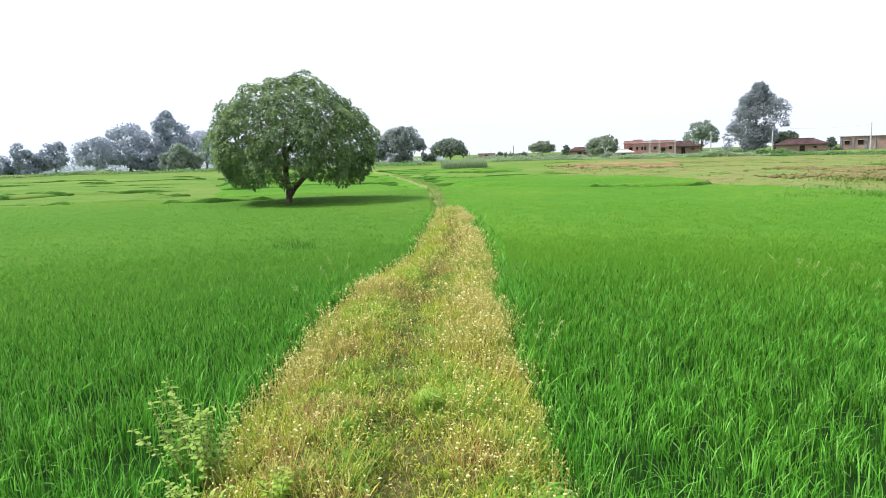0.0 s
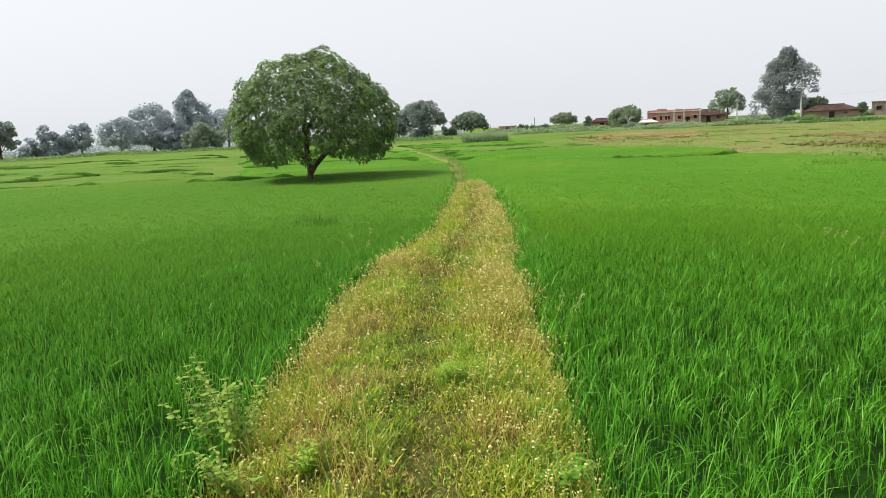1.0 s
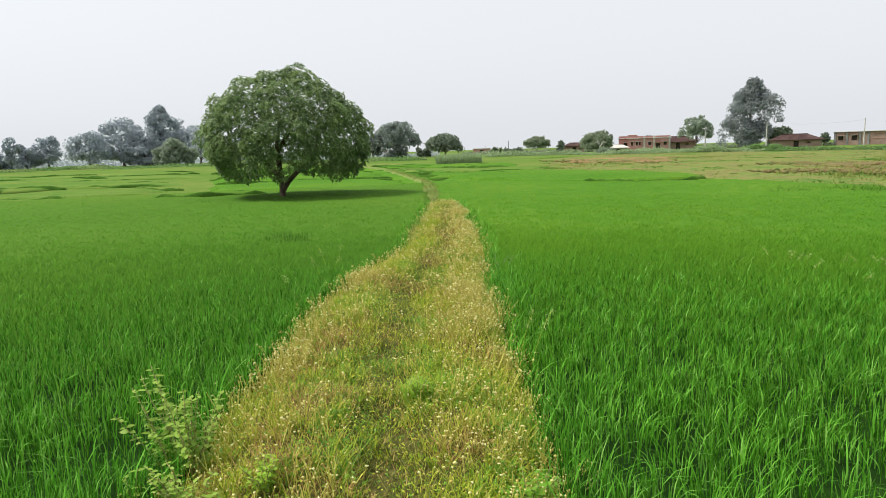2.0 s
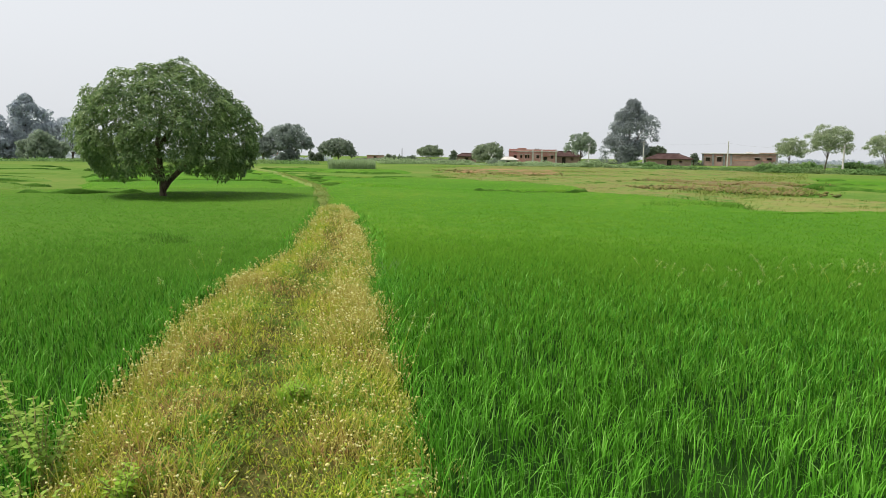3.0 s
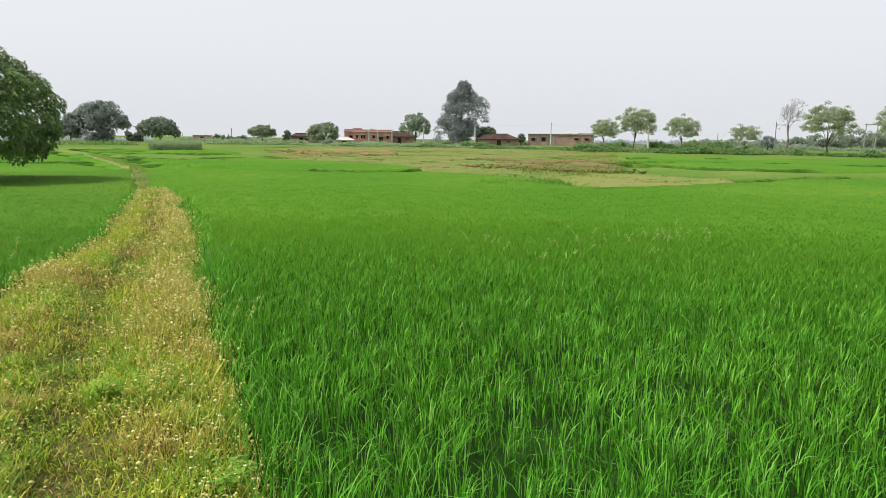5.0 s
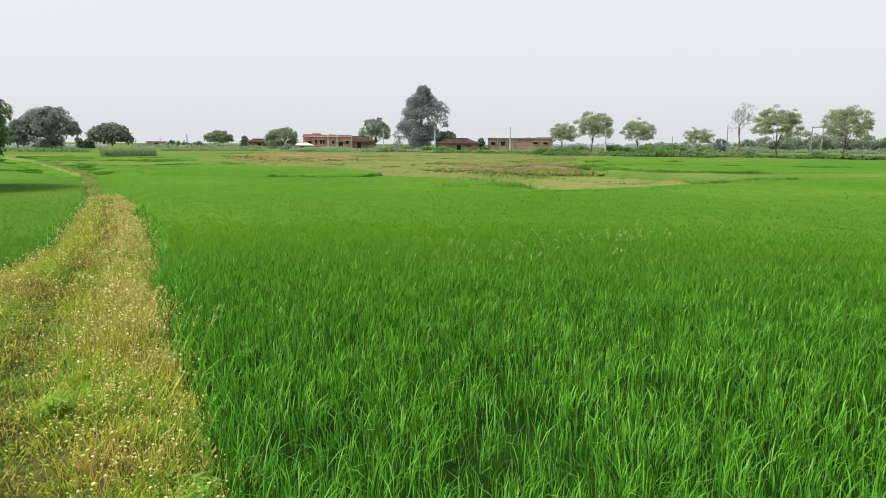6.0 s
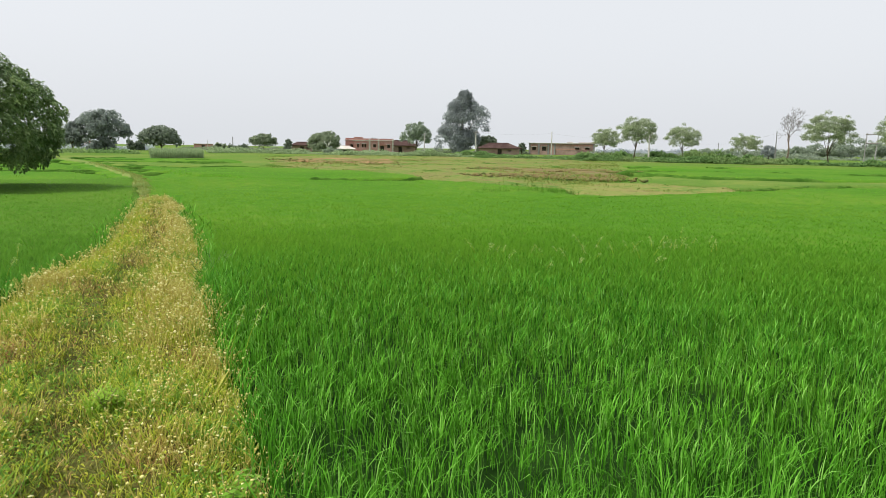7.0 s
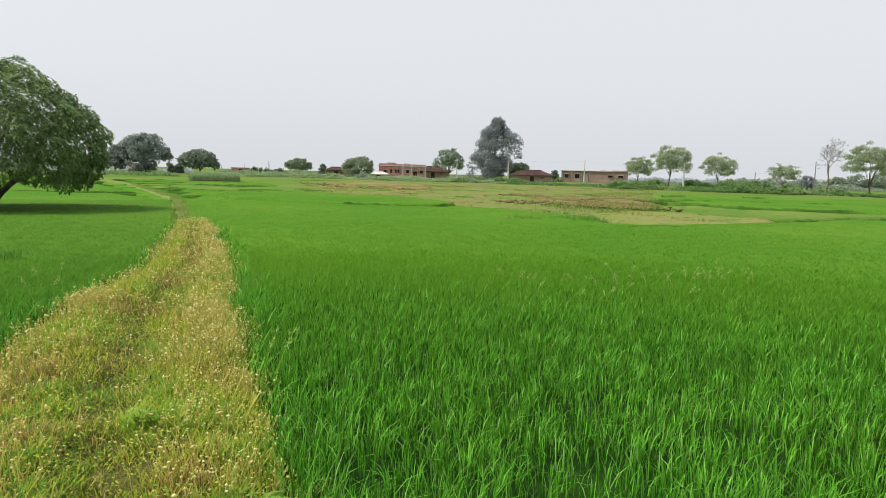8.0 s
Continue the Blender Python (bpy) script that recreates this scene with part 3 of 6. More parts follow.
def grow_rice(grid, name, material, top=rice_top, density=rice_density, ends=False):
    p, uv = scatter(grid, density)
    # dark gaps a hand wide between the tufts close by
    r = np.hypot(p[:, 0], p[:, 1])
    stay = rng.random(len(p)) < 1 - np.interp(r, [4.5, 8.5], [1, 0]) * (1 - np.clip(0.6 + 0.9 * lumps(p[:, 0], p[:, 1], 0.065, 24), 0.34, 1))
    # the side of the bund stays shaded and thinly grown
    for edge, side in ((bund_right, 1), (bund_left, -1)):
        off = (p[:, 0] - edge(p[:, 1])) * side
        stay &= ~((rng.random(len(p)) < 0.6) & (np.abs(off) < 0.13) & (r < 13))
    for gx, gy, gr in THIN_SPOTS:
        stay &= rng.random(len(p)) > 0.85 * np.exp(-((p[:, 0] - gx) ** 2 + (p[:, 1] - gy) ** 2) / gr ** 2)
    p, uv = p[stay], uv[stay]
    fade = taper(uv[:, 0], uv[:, 1]) if ends else np.ones(len(p))
    # near the viewpoint the blades stand in hills
    r = np.hypot(p[:, 0], p[:, 1])
    hill = r < 7
    cell = 0.17
    cx, cy = np.floor(p[:, 0] / cell), np.floor(p[:, 1] / cell)
    hash1 = np.modf(np.abs(np.sin(cx * 12.9898 + cy * 78.233) * 43758.5453))[0]
    hash2 = np.modf(np.abs(np.sin(cx * 39.346 + cy * 11.135) * 24634.6345))[0]
    hx, hy = (cx + hash1) * cell, (cy + hash2) * cell
    pull = rng.uniform(0.0, 0.42, len(p)) * np.interp(r, [4, 7], [1, 0])
    p = np.column_stack([p[:, 0] + (hx - p[:, 0]) * pull, p[:, 1] + (hy - p[:, 1]) * pull])
    tall = np.where(hill, 0.91 + 0.15 * hash2, 1.0)
    away = np.arctan2(p[:, 1] - hy, p[:, 0] - hx)
    keep = (np.hypot(p[:, 0] - TREE_X, p[:, 1] - TREE_Y) > 0.35) & (fade > 0.35)
    p, tall, away, hill, fade = p[keep], tall[keep], away[keep], hill[keep], fade[keep]
    r = np.hypot(p[:, 0], p[:, 1])
    z0 = ground_z(p[:, 0], p[:, 1]) - 0.01
    out = []
    mixr = 3.6 + 6 * rng.random(len(p))
    for near in (True, False):
        m = (r < mixr) if near else (r >= mixr)
        x, y = p[m, 0], p[m, 1]
        n = len(x)
        if n < 10:
            continue
        # the leaves that show rise out of the sheet coloured as shaded lower ones
        depth = np.interp(r[m], [3, 4.5, 8, 15], [0.15, 0.14, 0.12, 0.09])
        even = np.interp(r[m], [8, 16], [1, 0.3])
        z = top(x, y)
        low = np.maximum(z0[m], z - depth + 0.03 * even * rng.normal(0, 1, n))
        ln = (z - low) * (1 + even * rng.uniform(-0.24, 0.13, n)) * (1 + (tall[m] - 1) * even) * (0.45 + 0.55 * fade[m])
        wd = np.interp(r[m], [2.5, 4, 8, 15, 30, 50], [0.0058, 0.0072, 0.0128, 0.0215, 0.035, 0.06]) * rng.uniform(0.7, 1.25, n) * np.interp(rice_share(x, y), [0.2, 0.8], [2.6, 1.0])
        lie = np.clip((r[m] - 5) / 11, 0, 1)
        bent = rng.random(n) < np.interp(r[m], [4, 9], [0.34, 0.2])
        le = np.where(bent, rng.uniform(0.4, 0.95, n), np.abs(rng.normal(0.23, 0.13, n)))
        le = (le * (1 - lie) + lie * rng.uniform(0.55, 0.95, n)).clip(0, 0.95)
        turn = np.where(hill[m], away[m] + rng.normal(0, 1.0, n), rng.uniform(0, 6.283, n))
        b = np.column_stack([x, y, low])
        pile = Pile()
        for close in (True, False):
            c = (r[m] < 4.6) == close
            if c.sum():
                pile.add(*blades(b[c], (ln * (1 + 0.3 * le))[c], wd[c], turn[c], le[c], 3 if close else 2, 2.5))
        out.append((near, pile.mesh(name)))
    return out


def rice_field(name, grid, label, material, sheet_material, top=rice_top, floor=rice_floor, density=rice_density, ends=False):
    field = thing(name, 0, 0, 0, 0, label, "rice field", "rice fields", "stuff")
    # one sheet, coloured darker than the blades to give the canopy its shade
    me = sheet_mesh("leaf_shade_sheet", grid, floor, 0.4, ends)
    put("leaf_shade_sheet", me, sheet_material, field, "dark sheet standing in for the shaded lower leaves of the rice")
    for near, me in grow_rice(grid, "rice_blades", material, top, density, ends):
        put("rice_blades" if near else "rice_tips", me, M_RICE if near else material, field, "upright green rice blades")
    return field


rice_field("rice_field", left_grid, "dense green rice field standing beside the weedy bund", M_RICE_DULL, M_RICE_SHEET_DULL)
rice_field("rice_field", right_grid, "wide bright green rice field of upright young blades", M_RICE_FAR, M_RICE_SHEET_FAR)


def edge_rice():
    """Long arching leaves along the rims of the two fields, some bent over the bund."""
    for side, edge, label in ((-1, bund_left, "arching rice leaves along the bund edge"), (1, bund_right, "arching rice leaves leaning over the bund edge")):
        n = 1700 if side > 0 else 1400
        y = 1.2 + 18 * rng.random(n) ** 1.25
        x = edge(y) + side * np.abs(rng.normal(0.10, 0.11, n))
        z = rice_top(x, y) - rng.uniform(0.14, 0.24, n)
        over = rng.random(n) < 0.35
        turn = np.where(over, np.where(side > 0, math.pi, 0.0) + rng.normal(0, 0.7, n), rng.uniform(0, 6.283, n))
        v, q, t = blades(np.column_stack([x, y, z]), rng.uniform(0.16, 0.34, n), rng.uniform(0.005, 0.009, n) * np.interp(y, [3, 18], [1, 2.2]), turn, rng.uniform(0.3, 0.92, n), 4, 2.2)
        put("rim_leaves", mesh_from("rim_leaves", v, q, t), M_RICE, None, label, "rice", "", "stuff")


edge_rice()


# terraces beyond: label, near line, far line (bearing, distance), pale or green, height over the ground
def terrace(near, far, label, pale, rise=0.36, nu=60, nv=24, dens=1.0, seed=31):
    a = [polar(az, r) for az, r in near]
    b = [polar(az, r) for az, r in far]
    grid = strip(a, b, nu, nv)
    gx, gy = grid[..., 0].copy(), grid[..., 1].copy()
    grid[..., 0] += 0.9 * lumps(gx, gy, 4, seed + 1)
    grid[..., 1] += 0.7 * lumps(gx, gy, 4, seed + 2)

    def top(x, y):
        return ground_z(x, y) + rise - 0.14 + 0.05 * lumps(x, y, 3, seed)

    def floor(x, y, u, w):
        return ground_z(x, y) - 0.04 + (rise - 0.13 + 0.05 * lumps(x, y, 3, seed)) * taper(u, w)

    def density(x, y):
        return dens * np.interp(np.hypot(x, y), [20, 30, 40, 52], [65, 26, 6, 0])

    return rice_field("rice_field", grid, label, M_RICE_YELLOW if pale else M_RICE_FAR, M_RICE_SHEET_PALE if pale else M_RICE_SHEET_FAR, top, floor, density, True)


# left of the path, behind the tree
terrace([(-62, 30), (-45, 29.8), (-34, 31), (-30, 30.6), (-26, 29), (-22, 27.8)], [(-62, 37), (-45, 37.4), (-34, 37), (-30, 36.4), (-26, 34.2), (-22, 34)], "pale yellow-green rice terrace beyond a low bund", True, 0.36, seed=41)
terrace([(-62, 39), (-45, 39), (-34, 38.8), (-30, 38), (-26, 35.8), (-21, 35.4)], [(-62, 44), (-45, 44), (-34, 44), (-30, 46), (-26, 44), (-21, 40)], "yellow-green rice terrace between two bunds", True, 0.36, seed=48)
terrace([(-21, 28.0), (-13, 28.6), (-9, 29.6), (-6, 30.8)], [(-21, 33), (-13, 32.6), (-9, 32.4), (-6, 32.2)], "green rice terrace behind the mango tree", False, 0.38, seed=42)
terrace([(-20, 34.6), (-13, 34.2), (-7, 33.6), (-2.6, 32.8)], [(-20, 42), (-12, 44.4), (-7, 44.6), (-3.2, 44.4)], "yellowish rice terrace crossed by low bunds", False, 0.38, seed=44)
terrace([(-60, 46), (-45, 46), (-34, 47), (-29, 50.5), (-20, 46)], [(-60, 64), (-45, 63), (-34, 61), (-24, 58), (-20, 57)], "pale green rice terrace with uneven bunds", True, 0.36, seed=43)
terrace([(-19, 46.8), (-12, 46.6), (-7, 46.4), (-4.2, 46.6)], [(-18, 64), (-12, 63), (-7, 61.5), (-5.2, 60)], "green rice terrace further up the slope", False, 0.36, seed=45)
terrace([(-55, 67), (-40, 66), (-28, 63), (-19, 61)], [(-55, 92), (-40, 91), (-28, 88), (-18, 84)], "pale rice terrace below the far trees", True, 0.3, seed=46)
terrace([(-18, 67), (-12, 66), (-6.5, 64)], [(-18, 84), (-12, 82), (-6.5, 79)], "pale green rice terrace near the far trees", False, 0.3, seed=47)
# right of the path
terrace([(0.2, 34.4), (4, 33.2), (8, 31.0), (11.4, 29.9), (14.2, 29.8), (18.9, 30), (21.3, 31), (23.2, 31.4)], [(-0.6, 41.2), (4, 41.2), (9.2, 43), (13.8, 42.6), (16.6, 40.4), (19.4, 37.8), (21.8, 35.6), (23.6, 32.6)], "bright green rice terrace above a dark bund edge", False, 0.56, seed=51)
terrace([(-1.0, 43.4), (4, 43.2), (8, 45), (11, 46), (13.6, 44.6)], [(-2.6, 53), (3, 51), (7, 52), (9.5, 51.5), (13.0, 48.2)], "green rice terrace in a row of terraces", False, 0.36, seed=52)
terrace([(-3.0, 55.5), (3, 54), (8, 53), (10.5, 53)], [(-4.5, 64), (2, 62), (6, 61), (8.5, 61)], "pale green rice terrace in a row of terraces", True, 0.34, seed=53)
terrace([(-5.0, 67), (1, 65.5), (7, 64)], [(-6.0, 79), (0, 77), (6.5, 75)], "green rice terrace below the tall grass plot", False, 0.32, seed=54)
# far right, stepping up to the hedge
terrace([(37.0, 37.4), (40.7, 35.4), (43, 33.4), (47.2, 33), (50.6, 36), (54, 39.4), (60, 42), (72, 46)], [(37.0, 46.4), (41, 46.2), (44.6, 43), (48.8, 43.4), (52.7, 45), (56, 46.4), (62, 49), (74, 54)], "olive-green rice terrace past the fallow", True, 0.34, seed=55)
terrace([(38.6, 49.6), (42, 48), (45, 45.4), (49, 45.8), (53, 47.6), (60, 50), (72, 56)], [(38, 58), (43, 57), (47, 56), (53, 57), (60, 59), (72, 64)], "green rice terrace beside ploughed ground", False, 0.36, seed=56)
terrace([(38, 60), (43, 59), (48, 58), (53, 59), (60, 61), (72, 66)], [(37.5, 76), (42, 73), (48, 73), (54, 75), (60, 79), (72, 84)], "green rice terrace below the hedge", False, 0.32, seed=57)


# ---------------------------------------------------------------- fallow ground
def patch(name, near, far, material, label, category, rise=0.02, nu=60, nv=30, rough=0.03, seed=61):
    grid = strip([polar(az, r) for az, r in near], [polar(az, r) for az, r in far], nu, nv)
    gx, gy = grid[..., 0].copy(), grid[..., 1].copy()
    grid[..., 0] += 0.6 * lumps(gx, gy, 4, seed + 1)
    grid[..., 1] += 0.6 * lumps(gx, gy, 4, seed + 2)
    me = sheet_mesh(name, grid, lambda x, y, u, w: ground_z(x, y) - 0.05 + (0.10 + rise) * np.clip(np.minimum(u, 1 - u) / 0.18, 0, 1) + rough * lumps(x, y, 1.3, seed), 0.5, True)
    put(name, me, material, None, label, category, "", "structure")
    return grid


fallow = patch("fallow_field", [(8.5, 51.5), (13, 47.2), (17, 41.5), (20, 38), (23, 33), (26.4, 26.6), (33, 22.6), (38, 22)],
               [(8.0, 88), (14, 98), (20, 100), (26, 97), (31, 93), (34, 90), (36, 87), (38, 84)], M_FALLOW, "fallow field of yellowed stubble and thin grass", "field", 0.15, 110, 80, 0.04, 61)
stubble = patch("stubble_field", [(33.0, 21.2), (36, 20.8), (40.3, 20.8), (44.7, 22.2), (48.8, 25.4)], [(32.6, 34), (37.9, 34.6), (42.5, 33), (46.8, 32.6), (49.4, 30.8)], M_STUBBLE, "cut field of pale yellow stubble beside the rice", "field", 0.18, 90, 40, 0.03, 63)
patch("ploughed_strip", [(26.5, 51), (30, 46.5), (36, 44.5), (39.5, 46)], [(26, 57), (30, 56), (36, 55), (39.2, 54)], M_SOIL, "strip of turned brown soil in the fallow", "field", 0.15, 90, 30, 0.12, 71)
patch("bare_strip", [(9.5, 70), (13, 65), (17, 60), (20.5, 57.5)], [(9.5, 78), (14, 80), (18, 79), (21, 74)], M_REDSOIL, "strip of bare reddish soil in the fallow", "field", 0.16, 90, 30, 0.09, 72)


def tuft_field(name, grid, density, height, width, material, label, category):
    p, _ = scatter(grid, density)
    n = len(p)
    z = ground_z(p[:, 0], p[:, 1]) + 0.18
    k = 5
    b = np.repeat(np.column_stack([p, z]), k, 0) + np.column_stack([rng.normal(0, 0.12, (n * k, 2)), np.zeros(n * k)])
    v, q, t = blades(b, rng.uniform(*height, n * k), rng.uniform(*width, n * k), rng.uniform(0, 6.283, n * k), rng.uniform(0.5, 0.95, n * k), 2, 1.3)
    return put(name, mesh_from(name, v, q, t), material, None, label, category, "", "stuff")


tuft_field("dry_grass_tufts", fallow, lambda x, y: np.interp(np.hypot(x, y), [20, 40, 85], [3, 2, 0.9]) * (0.3 + np.clip(lumps(x, y, 5, 66), 0, 1) * 2), (0.04, 0.11), (0.02, 0.05), M_FALLOWGRASS, "dry olive grass tufts on the fallow", "grass")
tuft_field("green_grass_tufts", fallow, lambda x, y: np.interp(np.hypot(x, y), [20, 40, 85], [4, 2.0, 1.0]) * np.clip(lumps(x, y, 6, 67) - 0.15, 0, 1) * 3, (0.06, 0.2), (0.03, 0.06), M_FALLOWGRASS, "low green grass tufts on the fallow", "grass")


tilled = strip([polar(27, 37), polar(31, 36), polar(38, 36)], [polar(26, 57), polar(31, 57), polar(39.5, 56)], 40, 20)
tuft_field("tilled_weeds", tilled, lambda x, y: 4.5 * np.clip(lumps(x, y, 1.8, 70) + 0.15, 0, 1), (0.07, 0.22), (0.03, 0.06), M_FALLOWGRASS, "olive weed tufts sprouting through turned soil", "weed")
tuft_field("stubble_tufts", stubble, lambda x, y: 5 * (0.35 + np.clip(lumps(x, y, 2.0, 68), 0, 1) * 2), (0.05, 0.16), (0.015, 0.03), M_FALLOWGRASS, "thin yellow grass tufts among the stubble", "grass")
tuft_field("weed_tufts", fallow, lambda x, y: np.interp(np.hypot(x, y), [20, 40, 85], [0.8, 0.5, 0.3]) * np.clip(lumps(x, y, 3, 69) - 0.35, 0, 1) * 4, (0.06, 0.17), (0.03, 0.06), M_DARKGRASS, "darker green weed tufts scattered over the fallow", "weed")


def rank_shade_grass(lines, seed):
    """Rank grass along the low bunds between the terraces, its dark colour painting their shaded sides."""
    g = np.random.default_rng(seed)
    pile = Pile()
    for pts, tall, wide in lines:
        P = np.array([polar(a, r) for a, r in pts])
        d = np.concatenate([[0], np.cumsum(np.hypot(*np.diff(P, axis=0).T))])
        n = int(d[-1] * 85)
        u = g.uniform(0, d[-1], n)
        x = np.interp(u, d, P[:, 0]) + 0.15 * lumps(u, 0 * u, 1.2, seed)
        y = np.interp(u, d, P[:, 1]) + g.normal(0, wide, n) + 0.2 * lumps(u, 0 * u + 3, 1.0, seed + 1)
        ok = lumps(u, 0 * u, 1.1, seed + 2) > -0.6
        x, y, u = x[ok], y[ok], u[ok]
        n = len(x)
        h = tall * g.uniform(0.6, 1.05, n) * (0.9 + 0.2 * lumps(u, 0 * u, 0.9, seed + 3))
        r = np.hypot(x, y)
        v, q, t = blades(np.column_stack([x, y, ground_z(x, y) - 0.02]), h.clip(0.08, 1), g.uniform(0.022, 0.042, n) * r / 35, g.uniform(0, 6.283, n), g.uniform(0.5, 0.95, n), 2, 1.4)
        pile.add(v, q, t)
        seed += 5
    put("rank_shade_grass", pile.mesh("rank_shade_grass"), M_DARKGRASS, None, "rank grass coloured dark for the shaded sides of low bunds between terraces", "grass", "", "stuff")


def field_bund(pts, tall, wide, seed):
    """A low uneven earth bund under rank grass, along bearings and distances, shade put into its dark turf."""
    tall, wide = tall * 0.66, wide * 0.7
    P = np.array([polar(a, r) for a, r in pts])
    d = np.concatenate([[0], np.cumsum(np.hypot(*np.diff(P, axis=0).T))])
    n = max(8, int(d[-1] / 0.22))
    u = np.linspace(0, d[-1], n)
    x = np.interp(u, d, P[:, 0]) + 0.18 * lumps(u, 0 * u, 1.6, seed)
    y = np.interp(u, d, P[:, 1]) + 0.28 * lumps(u, 0 * u, 1.4, seed + 1)
    tx, ty = np.gradient(x), np.gradient(y)
    k = np.hypot(tx, ty)
    nx, ny = -ty / k, tx / k
    end = np.clip(np.minimum(u, d[-1] - u) / 0.8, 0, 1)
    top = (tall * (1 + 0.22 * lumps(u, 0 * u, 0.9, seed + 2) + 0.12 * lumps(u, 0 * u, 0.3, seed + 3))) * (0.35 + 0.65 * end)
    half = wide * (1 + 0.3 * lumps(u, 0 * u, 0.7, seed + 4))
    us = np.array([-1.0, -0.7, -0.35, 0, 0.35, 0.7, 1.0])
    rise = np.array([-0.2, 0.62, 0.93, 1.0, 0.93, 0.62, -0.2])
    X, Y = x[:, None] + nx[:, None] * half[:, None] * us, y[:, None] + ny[:, None] * half[:, None] * us
    Z = ground_z(X, Y) + top[:, None] * rise + 0.02 * lumps(X, Y, 0.25, seed + 5)
    i, j = np.meshgrid(np.arange(n - 1), np.arange(6), indexing="ij")
    q = np.stack([i * 7 + j, i * 7 + j + 1, (i + 1) * 7 + j + 1, (i + 1) * 7 + j], 2).reshape(-1, 4)[:, ::-1]
    put("field_bund", mesh_from("field_bund", np.stack([X, Y, Z], 2).reshape(-1, 3), q, None, True), M_SHADETURF, None, "low earth bund under rank grass between terraces, coloured dark for its shaded side", "bund", "", "structure")
    return pts, tall * 1.1, wide * 0.5


fb = random.Random(8)
FAINT_BUNDS = []
for r0, a0, a1 in ((34.8, -19, -4), (37.0, -20, -3), (40.3, -19, 8), (43.4, -18, 9), (47.0, -20, 10), (50.4, -19, 9), (54.0, -20, 8), (58.5, -20, 7), (63.5, -18, 6), (70, -20, 5), (76, -18, -1), (33.6, -44, -26), (41.2, -46, -24), (52.5, -48, -22), (57.5, -48, -22), (71, -48, -20), (79, -48, -20)):
    a = a0 + fb.uniform(0, 2)
    while a < a1 - 1.2:
        span = fb.uniform(3.0, 9.0)
        b = min(a1, a + span)
        r1 = r0 + fb.uniform(-0.6, 0.6)
        FAINT_BUNDS.append(([(a, r1), ((a + b) / 2, r1 + fb.uniform(-0.35, 0.35)), (b, r1 + fb.uniform(-0.5, 0.5))], fb.uniform(0.26, 0.31) * (1.0 + max(0, r0 - 45) / 140), 0.2 + r0 / 400))
        a = b + fb.uniform(0.5, 4.0)

